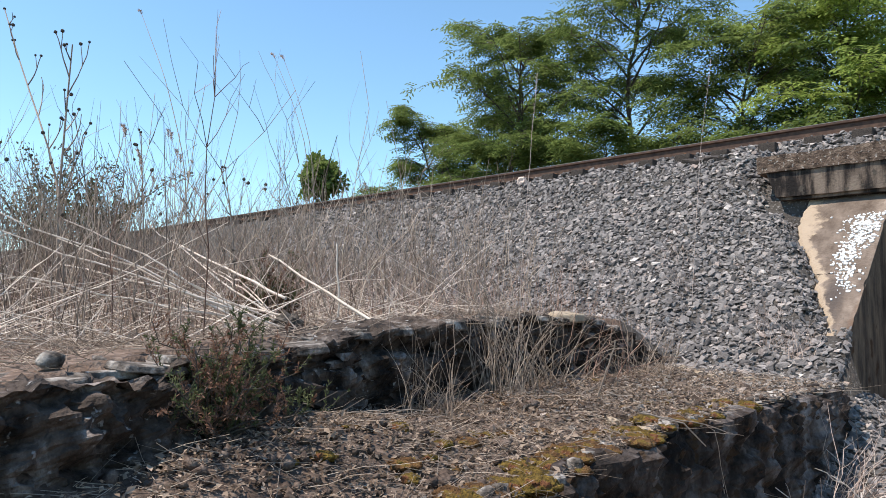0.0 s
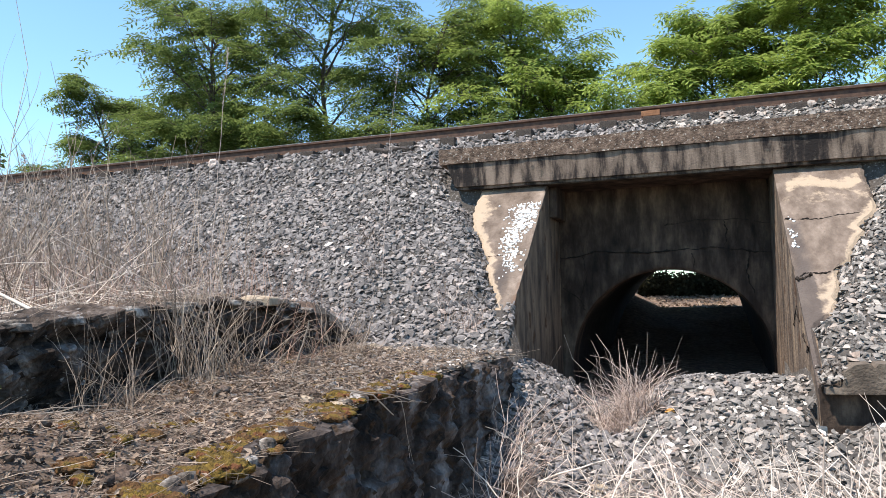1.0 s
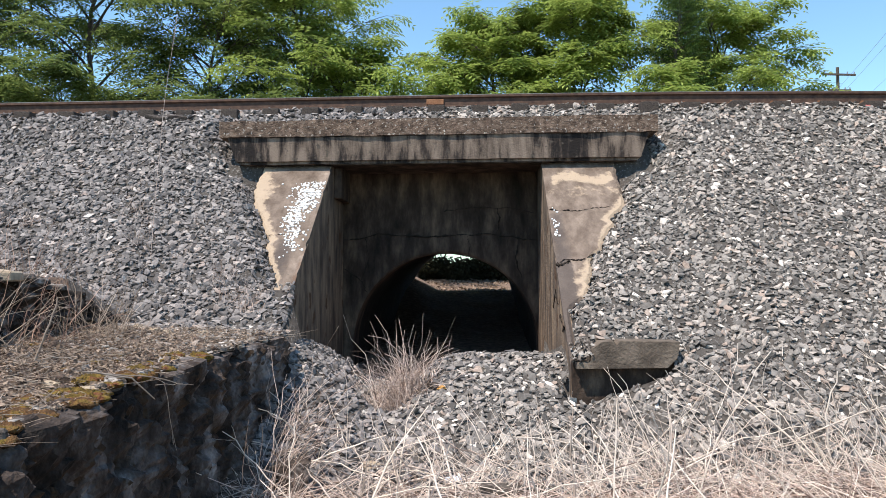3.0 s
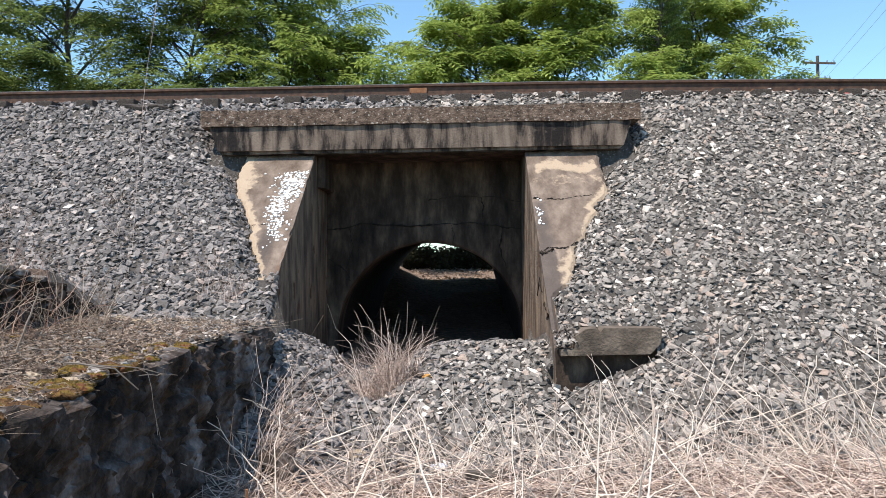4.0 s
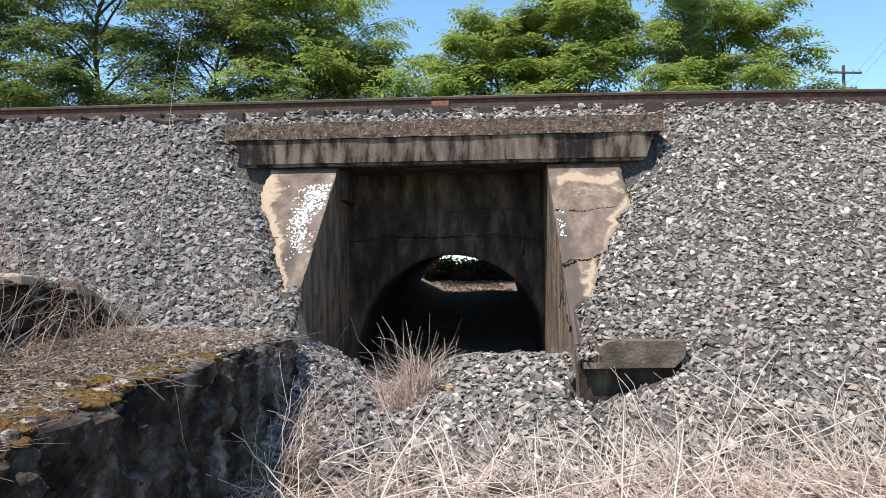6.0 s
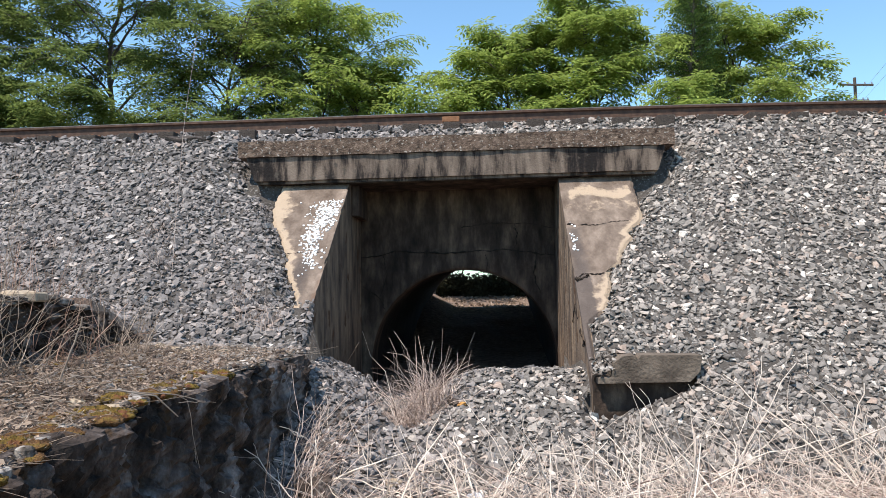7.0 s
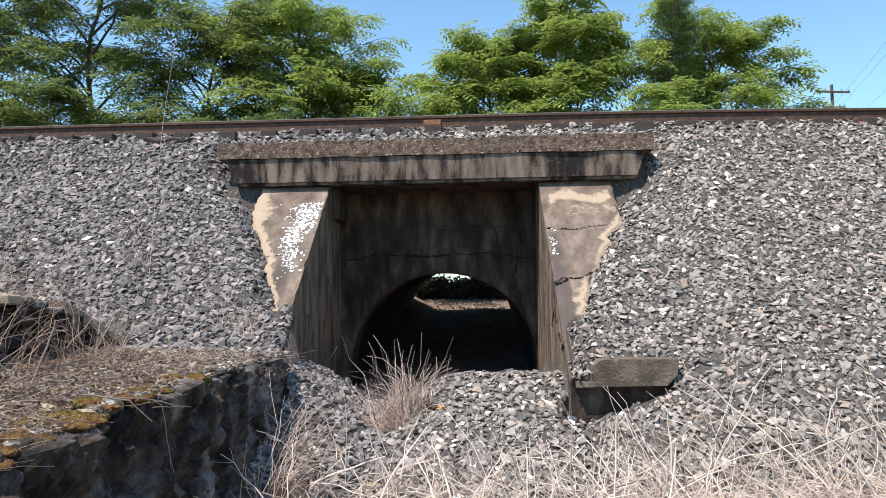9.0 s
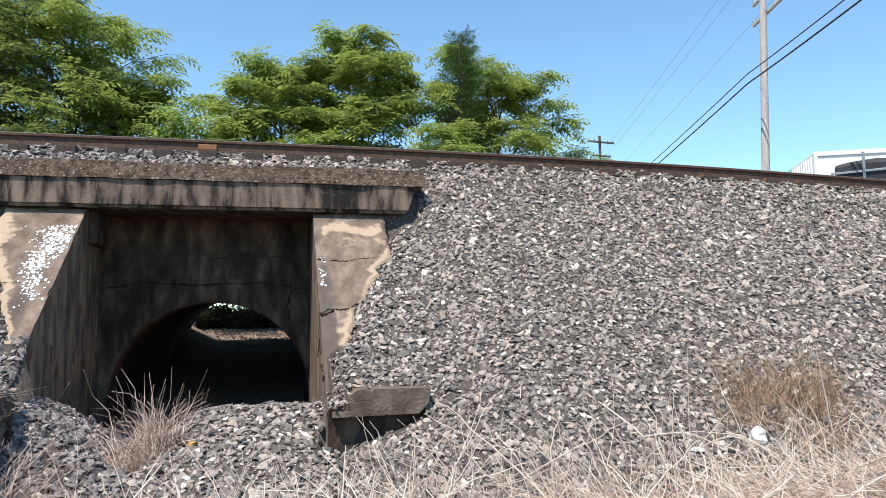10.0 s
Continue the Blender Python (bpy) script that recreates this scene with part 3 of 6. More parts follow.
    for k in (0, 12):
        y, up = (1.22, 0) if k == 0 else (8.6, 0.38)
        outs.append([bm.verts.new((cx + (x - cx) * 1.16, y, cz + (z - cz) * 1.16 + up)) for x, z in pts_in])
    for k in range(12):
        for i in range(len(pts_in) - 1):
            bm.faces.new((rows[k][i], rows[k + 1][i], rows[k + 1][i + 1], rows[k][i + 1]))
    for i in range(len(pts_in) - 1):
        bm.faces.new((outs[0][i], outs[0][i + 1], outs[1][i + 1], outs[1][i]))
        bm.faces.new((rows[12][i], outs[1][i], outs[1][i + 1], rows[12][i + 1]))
    part("barrel_vault", bm, BARREL, c, "vaulted concrete barrel, tunnel shade put into its dark colour")
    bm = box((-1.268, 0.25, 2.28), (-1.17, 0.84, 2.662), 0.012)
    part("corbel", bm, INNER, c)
    # floor of the passage, silted up towards the far end
    xs, ys = np.linspace(-1.262, 1.33, 22), np.linspace(-0.4, 9.3, 60)
    X, Y = np.meshgrid(xs, ys)
    Z = np.interp(Y, [-0.4, 1, 5, 8.2, 9.3], [0.13, 0.10, 0.42, 0.98, 1.04]) + 0.03 * fnoise(X, Y, 3) + 0.35 * smooth(0.2, 1.1, -X - 0.15) * smooth(5, 8, Y)
    idx = np.arange(X.size).reshape(X.shape)
    F = np.stack([idx[:-1, :-1], idx[:-1, 1:], idx[1:, 1:], idx[1:, :-1]], -1).reshape(-1, 4)
    me = mesh_np("culvert_floor", np.stack([X, Y, Z], -1).reshape(-1, 3), [F], SOIL, True)
    tagged(new("culvert_floor", me), "silted earth floor of the culvert", "floor", kind="structure")


build_culvert()


def build_kerb_block():
    b = thing("concrete_footing", "broken grey concrete block half buried in ballast", "concrete block")
    bm = bmesh.new()
    prof = [(1.30, 0.545), (2.03, 0.555), (2.11, 0.64), (2.125, 0.765), (1.65, 0.77), (1.625, 0.735), (1.60, 0.77), (1.50, 0.762), (1.43, 0.71), (1.41, 0.60), (1.30, 0.59)]
    f = bm.faces.new([bm.verts.new((x, -2.60, z)) for x, z in prof])
    for v in bmesh.ops.extrude_face_region(bm, geom=[f])["geom"]:
        if isinstance(v, bmesh.types.BMVert):
            v.co.y = -2.12
    wobble(bm, 0.008, 6)
    part("cap", bm, FOOTING, b)
    # base face coloured dark to give the overhanging cap's shadow
    bm = box((1.272, -2.505, -0.2), (2.24, -2.40, 0.60), 0.015)
    part("base", bm, INNER, b, "recessed base coloured dark for the shade under the cap")
    rng = np.random.default_rng(9)
    V, F = lay_stones(rng.uniform(1.27, 1.46, 120), rng.uniform(-2.62, -2.35, 120), rng.lognormal(math.log(0.034), 0.35, 120), rng, hulls(8, 6), 0.5, zfun=lambda x, y: 0.61 + 0.42 * (x - 1.3) + 0.5 * (y + 2.6))
    part("rubble", mesh_np("rubble", V, [F], CAPSTONE), CAPSTONE, b, "pale broken rubble")


# ---- the track ----
def build_track():
    for y, lab in ((1.36, "rusty steel rail with a worn bright head"), (2.86, "rusty steel rail on the far side of the track")):
        r = thing("rail", lab, "rail", "rails of the track")
        prof = [(-0.07, 0), (0.07, 0), (0.07, 0.012), (0.012, 0.03), (0.010, 0.125), (0.036, 0.138), (0.036, 0.168), (-0.036, 0.168), (-0.036, 0.138), (-0.010, 0.125), (-0.012, 0.03), (-0.07, 0.012)]
        xs = np.concatenate([[-70, -40], np.arange(-20, 20.5, 1.0), [40, 70]])
        for nm, mat, shape in (("web", RAIL, prof), ("running_surface", RUNNING, [(-0.033, 0.166), (-0.033, 0.173), (0.033, 0.173), (0.033, 0.166)])):
            k = len(shape)
            V = np.array([(x, y + a, 3.66 + h + float(sag(x))) for x in xs for a, h in shape])
            idx = np.arange(len(V)).reshape(len(xs), k)
            F = np.stack([idx[:-1], idx[1:], np.roll(idx[1:], -1, 1), np.roll(idx[:-1], -1, 1)], -1).reshape(-1, 4)
            part(nm, mesh_np(nm, V, [F, idx[:1], idx[-1:, ::-1]], mat), mat, r, "bright worn running surface" if nm != "web" else "")
        if y < 2:
            bm = box((-0.20, y - 0.030, 3.690), (0.04, y - 0.0105, 3.765), 0.008)
            part("joint_bar", bm, RUSTY, r, "orange rusted joint bar")
    tie = thing("crosstie", "dark creosoted timber crosstie in ballast", "crosstie", "crossties of the track", at=(-0.05, 0, -0.014))
    bm = box((-0.115, 1.06, 3.37), (0.115, 3.12, 3.64), 0.012, 8)
    wobble(bm, 0.008, 5)
    part("timber", bm, TIE, tie)
    for y in (1.36, 2.86):
        bm = box((-0.09, y - 0.15, 3.641), (0.09, y + 0.15, 3.659), 0.003)
        p = part("tie_plate", bm, RUSTY, tie, "rusty steel tie plate")
        for dx, dy in ((-0.05, -0.085), (0.05, 0.085)):
            bm = box((dx - 0.012, y + dy - 0.014, 3.655), (dx + 0.012, y + dy + 0.014, 3.69))
            part("spike", bm, RUSTY, p)
    rnd = random.Random(3)
    for i in range(-52, 40):
        if i == 0:
            continue
        x = 0.57 * i - 0.05
        copy_thing(tie, pose(x + rnd.uniform(-0.03, 0.03), rnd.uniform(-0.05, 0.05), float(sag(x)) + rnd.uniform(-0.012, 0.0), 0, 0, rnd.uniform(-1.2, 1.2)))


build_track()


# ---- loose stones of the embankment ----
def hulls(count, seed, flat=0.37):
    """Angular stone shapes, about one unit across."""
    rnd = random.Random(seed)
    out = []
    for _ in range(count):
        bm = bmesh.new()
        k = rnd.choice((6, 7, 7))
        ph = rnd.random() * 6
        for i in range(k):
            u = 1 - 2 * (i + 0.5) / k
            a = ph + i * 2.4 + rnd.uniform(-0.5, 0.5)
            q = math.sqrt(1 - u * u) ** 0.6 * rnd.uniform(0.8, 1.15)
            bm.verts.new((0.57 * q * math.cos(a), 0.41 * q * math.sin(a), flat * 0.55 * u * rnd.uniform(0.8, 1.2)))
        h = bmesh.ops.convex_hull(bm, input=bm.verts)
        bmesh.ops.delete(bm, geom=list({g for g in h["geom_interior"] if isinstance(g, bmesh.types.BMVert)}), context="VERTS")
        bmesh.ops.triangulate(bm, faces=bm.faces)
        bm.verts.index_update()
        out.append((np.array([v.co[:] for v in bm.verts]), np.array([[v.index for v in f.verts] for f in bm.faces])))
        bm.free()
    return out


def turns(rng, n, tilt):
    """Random turns about z with a tilt, (n, 3, 3)."""
    a, b, c = rng.uniform(0, 2 * np.pi, n), rng.normal(0, tilt, n), rng.normal(0, tilt, n)
    ca, sa, cb, sb, cc, sc = np.cos(a), np.sin(a), np.cos(b), np.sin(b), np.cos(c), np.sin(c)
    o, i = np.zeros(n), np.ones(n)
    Z = np.stack([ca, -sa, o, sa, ca, o, o, o, i], -1).reshape(n, 3, 3)
    X = np.stack([i, o, o, o, cb, -sb, o, sb, cb], -1).reshape(n, 3, 3)
    Y = np.stack([cc, o, sc, o, i, o, -sc, o, cc], -1).reshape(n, 3, 3)
    return X @ Y @ Z


def lay_stones(x, y, size, rng, shapes, tilt=0.36, lift=0.16, zfun=None):
    zfun = zfun or ground_z
    z = zfun(x, y)
    e = 0.04
    gx, gy = (zfun(x + e, y) - z) / e, (zfun(x, y + e) - z) / e
    gx, gy = np.clip(gx, -1.2, 1.2), np.clip(gy, -1.2, 1.2)
    N = np.stack([-gx, -gy, np.ones_like(gx)], -1)
    N /= np.linalg.norm(N, axis=1, keepdims=True)
    T = np.cross(N, np.array([0, 1.0, 0]))
    T /= np.linalg.norm(T, axis=1, keepdims=True)
    B = np.cross(N, T)
    base = np.stack([T, B, N], -1)
    M = base @ turns(rng, len(x), tilt)
    P = np.stack([x, y, z], -1) + N * (size * lift)[:, None]
    pick = rng.integers(0, len(shapes), len(x))
    chunks = []
    for k, (v, f) in enumerate(shapes):
        sel = np.where(pick == k)[0]
        if not len(sel):
            continue
        V = np.einsum("nij,vj->nvi", M[sel], v) * size[sel, None, None] + P[sel, None]
        F = f[None] + (np.arange(len(sel)) * len(v))[:, None, None]
        chunks.append((V.reshape(-1, 3), F.reshape(-1, 3)))
    return merged(chunks)


def ballast_here(x, y):
    ax = np.abs(x)
    bare = (ax < wing_edge(x, y) + 0.012) & (y < 0.16) & (ax > 1.26)
    bare |= (ax < 2.55) & (y > 0.0) & (y < 0.36)
    bare |= (x > 1.25) & (x < 2.08) & (y > -2.65) & (y < -2.36)
    bare |= (x < wall_edge(y) + 0.02) & (x > -1.30) & (y < -2.95)
    bare |= (x < WALL_X) & (y < -2.35) & (slope_z(x, y) < upper_z(x, y) + 0.02) & (x < ledge_x(y) + 0.05)
    bare |= (x < WALL_X) & (y < -2.9) & (x > ledge_x(y))
    bare |= (ax < 1.3) & (y > 0.15) & (y < 0.34)
    toe = np.where(ax < 1.3, -4.0, -3.75) + 0.3 * fnoise(x, y, 1.9)
    return ~bare & (y > toe)


def build_ballast():
    rng = np.random.default_rng(11)
    shapes = hulls(28, 4, 0.33)
    n = 178000
    x, y = rng.uniform(-13.5, 12, n), rng.uniform(-4.3, 1.5, n)
    keep = ballast_here(x, y)
    far = np.hypot(x - 0.5, y + 8.5)
    keep &= rng.random(n) < np.clip(1.25 - (far - 9.0) * 0.13, 0.25, 1)
    x, y, far = x[keep], y[keep], far[keep]
    size = np.exp(rng.normal(0, 0.34, len(x))) * np.interp(x, [-1.0, 1.5], [0.054, 0.048]) * np.clip(1.0 + (far - 8.5) * 0.05, 1.0, 1.5)
    size = np.clip(size * np.interp(y, [-3.4, -1.6], [0.96, 1.0]), 0.030, 0.115)
    # left of the portal the colour is lowered for the sun angle; the right is paler and whiter
    dark = x + 0.9 * fnoise(x, y, 0.8) + rng.normal(0, 0.5, len(x)) < 0.2
    for pick, mat, label in ((dark, SHADED_BALLAST, "loose grey crushed-stone railway ballast, toned darker for the sun angle"), (~dark, BALLAST, "loose grey crushed-stone ballast with white pieces")):
        V, F = lay_stones(x[pick], y[pick], size[pick], rng, shapes)
        tagged(new("ballast_stones", mesh_np("ballast_stones", V, [F], mat)), label, "gravel", kind="stuff")
    # scattered stones on the terrace and in the straw
    n = 5400
    x, y = rng.uniform(-2.5, -0.95, n), -2.6 - rng.exponential(0.75, n)
    keep = (x > ledge_x(y) + 0.1) & (x < wall_edge(y) - 0.02) & (y > -8)
    x, y = x[keep], y[keep]
    size = rng.lognormal(math.log(0.034), 0.35, len(x))
    V, F = lay_stones(x, y, size, rng, shapes, zfun=lambda a, b: np.maximum(slope_z(a, b), terrace_z(a, b)))
    n = 420
    x, y = rng.uniform(-1.75, -1.24, n), rng.uniform(-2.95, -1.75, n)
    W, G = lay_stones(x, y, rng.lognormal(math.log(0.055), 0.3, n), rng, shapes, zfun=lambda a, b: np.maximum(slope_z(a, b) - 0.13 - 0.25 * np.maximum(0, a + 1.3), terrace_z(a, b)))
    V, F = merged([(V, F), (W, G)])
    tagged(new("scattered_gravel", mesh_np("scattered_gravel", V, [F], BALLAST)), "scattered gravel on the mossy terrace", "gravel", kind="stuff")


build_ballast()


# ---- stone walls at the left ----
def rough_wall(x_of, y0, y1, top_of, bottom, thick, seed, step=0.035, depth=0.07, cells=(2.4, 4.6), fine=1.0):
    """A battered rubble wall along y whose face looks towards +x."""
    ys = np.arange(y0, y1 + step, step)
    V, nv = [], 0
    for y in ys:
        x0, zt = float(x_of(y)), float(top_of(y))
        front = [(x0 + 0.05 * (zt - z), z) for z in np.linspace(bottom, zt, max(6, int((1.5) / step)))]
        top = [(x0 - d, zt + 0.006) for d in np.linspace(0.02, thick, 9)]
        row = front + top + [(x0 - thick, bottom)]
        nv = len(row)
        for i, (x, z) in enumerate(row):
            p = Vector((x * 0.6 + seed, y, z))
            d, _ = noise.voronoi(Vector((p.x * 2.2, p.y * cells[0], p.z * cells[1])))
            crack = min(1.0, (d[1] - d[0]) * 3.0)
            lump = noise.noise(p * 2.2) * 0.6 + noise.noise(p * 6) * 0.45 + (noise.noise(p * 15) * 0.55 + noise.noise(p * 31) * 0.45) * fine
            out = depth * (lump + 0.75 * crack - 0.5)
            if i < len(front):
                V.append((x + out, y + 0.3 * out, z + 0.25 * out * (1 if i > 2 else 0)))
            else:
                V.append((x, y, z + 0.5 * out * (1 if i < nv - 1 else 0)))
    m = len(ys)
    idx = np.arange(m * nv).reshape(m, nv)
    F = np.stack([idx[:-1, :-1], idx[1:, :-1], idx[1:, 1:], idx[:-1, 1:]], -1).reshape(-1, 4)
    ends = [list(idx[0][::-1]), list(idx[-1])]
    return np.array(V), F, ends


def slab(rnd, w, d, h):
    """A rough flat stone."""
    bm = bmesh.new()
    k = rnd.randint(6, 8)
    ring = [(math.cos(a) * w * rnd.uniform(0.75, 1.1) / 2, math.sin(a) * d * rnd.uniform(0.75, 1.1) / 2) for a in [6.283 * i / k + rnd.uniform(-0.2, 0.2) for i in range(k)]]
    f = bm.faces.new([bm.verts.new((x, y, -h)) for x, y in ring])
    for v in bmesh.ops.extrude_face_region(bm, geom=[f])["geom"]:
        if isinstance(v, bmesh.types.BMVert):
            v.co.z = rnd.uniform(-0.15, 0.1) * h
            v.co.x *= 0.93
            v.co.y *= 0.93
    bmesh.ops.bevel(bm, geom=bm.edges[:], offset=h * 0.18, segments=1, affect="EDGES")
    return bm


def build_walls():
    rnd = random.Random(8)
    w = thing("stone_wing_wall", "dark lichen-blackened rubble wall with a mossy top edge", "stone wall")
    edge = wall_edge
    V, F, ends = rough_wall(edge, -9.5, -2.92, lambda y: terrace_z(-1.2, y) - 0.02 + 0.02 * noise.noise(Vector((y * 3, 0, 0))), -0.7, 0.24, 3.0, step=0.022, depth=0.10, cells=(3.8, 2.4), fine=0.95)
    me = mesh_np("masonry", V, [F, *[np.array([e]) for e in ends]], WALLSTONE)
    part("masonry", me, WALLSTONE, w)
    for i in range(52):
        y = -7.4 + 4.6 * (i + rnd.random() * 0.9) / 52
        bm = slab(rnd, rnd.uniform(0.06, 0.14), rnd.uniform(0.06, 0.16), rnd.uniform(0.035, 0.06))
        st = part("edge_stone", bm, CAPSTONE if i % 3 else WALLSTONE, w)
        st.location = (float(edge(y)) - rnd.uniform(0.04, 0.11), y, float(terrace_z(-1.2, y)) + rnd.uniform(0.015, 0.035))
        st.rotation_euler = (rnd.uniform(-0.15, 0.15), rnd.uniform(-0.05, 0.25), rnd.uniform(0, 6))
    l = thing("stone_ledge", "crumbling dark stone ledge with flat pale capstones", "stone wall")

    def ltop(y):
        return np.interp(y, [-9.5, -8.5, -7.6, -6.8, -5.9, -4.7, -3.8, -3.2, -2.3], [1.06, 1.10, 1.12, 1.17, 1.24, 1.31, 1.30, 1.16, 0.90]) + 0.02 * noise.noise(Vector((y * 4, 3, 0)))
    V, F, ends = rough_wall(lambda y: ledge_x(y) + 0.0, -9.7, -2.25, ltop, 0.35, 0.45, 9.0, step=0.024, depth=0.10)
    me = mesh_np("masonry", V, [F, *[np.array([e]) for e in ends]], DARKSTONE)
    part("masonry", me, DARKSTONE, l)
    for i in range(36):
        y = -8.6 + 5.4 * (i + rnd.random() * 0.9) / 36
        big = rnd.random() < 0.15
        bm = slab(rnd, rnd.uniform(0.16, 0.3) * (1.5 if big else 1), rnd.uniform(0.2, 0.4) * (1.5 if big else 1), rnd.uniform(0.03, 0.06) * (0.6 if y < -7.2 else 1))
        st = part("capstone", bm, CAPSTONE, l, "flat weathered grey capstone")
        st.location = (float(ledge_x(y)) - rnd.uniform(0.02, 0.16) - (0.10 if y < -7.2 else 0), y, float(ltop(y)) + rnd.uniform(0.004, 0.02))
        st.rotation_euler = (rnd.uniform(-0.08, 0.08), rnd.uniform(-0.05, 0.12), rnd.uniform(0, 6))
    shapes = hulls(10, 31, 0.85)
    for i in range(80):
        y = rnd.uniform(-7.3, -2.9)
        lo, hi = float(terrace_z(-2.0, y)), float(ltop(y))
        z = rnd.uniform(lo, hi - 0.03)
        v, f = rnd.choice(shapes)
        w, h = rnd.uniform(0.10, 0.42), rnd.uniform(0.03, 0.10)
        me = mesh_np("stone", v * np.array([rnd.uniform(0.06, 0.11), w, h * 1.3]), [f], DARKSTONE)
        st = part("stone", me, DARKSTONE, l)
        st.location = (float(ledge_x(y)) + rnd.uniform(-0.04, 0.012) + 0.03 * (hi - z), y, z)
        st.rotation_euler = (rnd.uniform(-0.2, 0.2), rnd.uniform(-0.25, 0.25), rnd.uniform(-0.35, 0.35))
    # a round cobble lying on the ledge
    bm = bmesh.new()
    bmesh.ops.create_icosphere(bm, subdivisions=3, radius=0.042)
    for v in bm.verts:
        v.co.z *= 0.72
        v.co += noise.noise_vector(v.co * 30) * 0.008
    r = new("cobble", mesh_bm("cobble", bm, CAPSTONE, True))
    r.location = (-1.95, -7.80, float(upper_z(-1.95, -7.80)) + 0.028)
    tagged(r, "rounded grey cobble lying on the stone ledge", "stone")


CAPSTONE = material("grey_capstone", [(0.38, (0.030, 0.024, 0.019)), (0.50, (0.14, 0.118, 0.10)), (0.64, (0.40, 0.365, 0.325))], 11, 0.95, 0.6, 50)
build_walls()
build_kerb_block()


# ---- trees ----
def frond_shape(pairs=3, length=0.36, leaf=0.13, wide=0.054):
    """A drooping feather of paired leaflets along +x."""
    V, F = [], []
    for i in range(pairs):
        t = (i + 1.2) / (pairs + 0.4)
        x, z = length * t, -0.16 * length * t * t
        for s in (-1, 1):
            dx, dy, dz = leaf * 0.45, s * leaf * 0.85, -leaf * 0.25
            n = len(V)
            V += [(x, 0, z), (x + dx * 0.5 - wide * 0.5, dy * 0.5, z + dz * 0.3), (x + dx, dy, z + dz), (x + dx * 0.5 + wide * 0.5, dy * 0.5, z + dz * 0.3)]
            F.append((n, n + 1, n + 2, n + 3))
    return np.array(V), np.array(F)


def limb(rng, a, d, length, n=7, rise=0.15, droop=0.3, wild=0.08):
    """A bending path of n points from a along d."""
    t = np.linspace(0, 1, n)[:, None]
    d = d / np.linalg.norm(d)
    w = np.cumsum(rng.normal(0, wild, (n, 3)), axis=0) * t
    return a + d * length * t + np.array([0, 0, 1.0]) * length * (rise * t - droop * t ** 2.5) + w * length * 0.35


def build_tree(name, x, y, top, radius, seed, leafmat, label, limbs=26, sprays=12, fronds=20, base=None, low=0.30, frond_scale=1.3, category="tree"):
    rng = np.random.default_rng(seed)
    z0 = float(ground_z(x, y)) - 0.05 if base is None else base
    H = top - z0
    t = thing(name, label, category, "trees behind the track")
    trunk = limb(rng, np.array([x, y, z0]), np.array([rng.normal(0, 0.05), rng.normal(0, 0.05), 1.0]), H * 0.93, 12, 0, 0, 0.05)
    Vt, Ft = tubes(trunk[None], np.linspace(0.012, 0.002, 12)[None] * H, 8)
    wood = [(Vt, Ft)]
    pts, dirs = [], []
    P1, R1, P2, R2 = [], [], [], []
    for i in range(limbs):
        h = low + (0.97 - low) * (i + rng.random()) / limbs
        a = trunk[int(h * 11)] * (1 - (h * 11) % 1) + trunk[min(11, int(h * 11) + 1)] * ((h * 11) % 1)
        az = i * 2.4 + rng.normal(0, 0.35)
        el = 0.25 + 0.75 * h + rng.normal(0, 0.12)
        shape = math.sin(math.pi * min(1.0, (h - low + 0.18) / (1.12 - low)) ** 0.8)
        L = radius * (0.45 + 0.75 * shape) * rng.uniform(0.75, 1.2) / max(0.55, math.cos(el))
        L = min(L, radius * 1.5)
        d = np.array([math.cos(az) * math.cos(el), math.sin(az) * math.cos(el), math.sin(el)])
        p = limb(rng, a, d, L, 8, 0.05, 0.28)
        P1.append(p), R1.append(np.linspace(0.0045, 0.0009, 8) * H * rng.uniform(0.6, 1.0))
        for j in range(sprays):
            u = 0.14 + 0.86 * (j + rng.random()) / sprays
            k = u * 7
            q = p[int(k) if k < 7 else 7] * 0.5 + p[min(7, int(k) + 1)] * 0.5
            az2 = az + rng.choice([-1, 1]) * rng.uniform(0.3, 1.3)
            d2 = np.array([math.cos(az2), math.sin(az2), rng.uniform(-0.15, 0.5)])
            s = limb(rng, q, d2, L * rng.uniform(0.22, 0.48), 6, 0.15, 0.45, 0.12)
            P2.append(s[[0, 2, 3, 5]]), R2.append(np.linspace(0.0012, 0.0004, 4) * H)
            m = fronds
            w = rng.random(m) ** 0.8 * 5
            wi = np.minimum(w.astype(int), 4)
            pts.append(s[wi] + (s[wi + 1] - s[wi]) * (w - wi)[:, None])
            az3 = az2 + rng.normal(0, 1.0, m)
            dirs.append(np.stack([np.cos(az3), np.sin(az3), rng.normal(-0.22, 0.22, m)], -1))
    wood.append(tubes(np.array(P1), np.array(R1), 5))
    wood.append(tubes(np.array(P2), np.array(R2), 3))
    V, F = merged(wood)
    part("trunk", mesh_np("trunk", V, [F], BARK, True), BARK, t, "dark branching trunk and limbs")
    P, D = np.concatenate(pts), np.concatenate(dirs)
    some = (P[:, 2] > 5.2) | (rng.random(len(P)) < 0.2)
    P, D = P[some], D[some]
    D /= np.linalg.norm(D, axis=1, keepdims=True)
    side = np.cross(D, np.array([0, 0, 1.0])) + rng.normal(0, 0.25, D.shape)
    side -= (side * D).sum(1, keepdims=True) * D
    side /= np.linalg.norm(side, axis=1, keepdims=True)
    up = np.cross(side, D)
    v, f = frond_shape()
    M = np.stack([D, side, up], -1)
    size = rng.uniform(0.7, 1.25, len(P)) * frond_scale
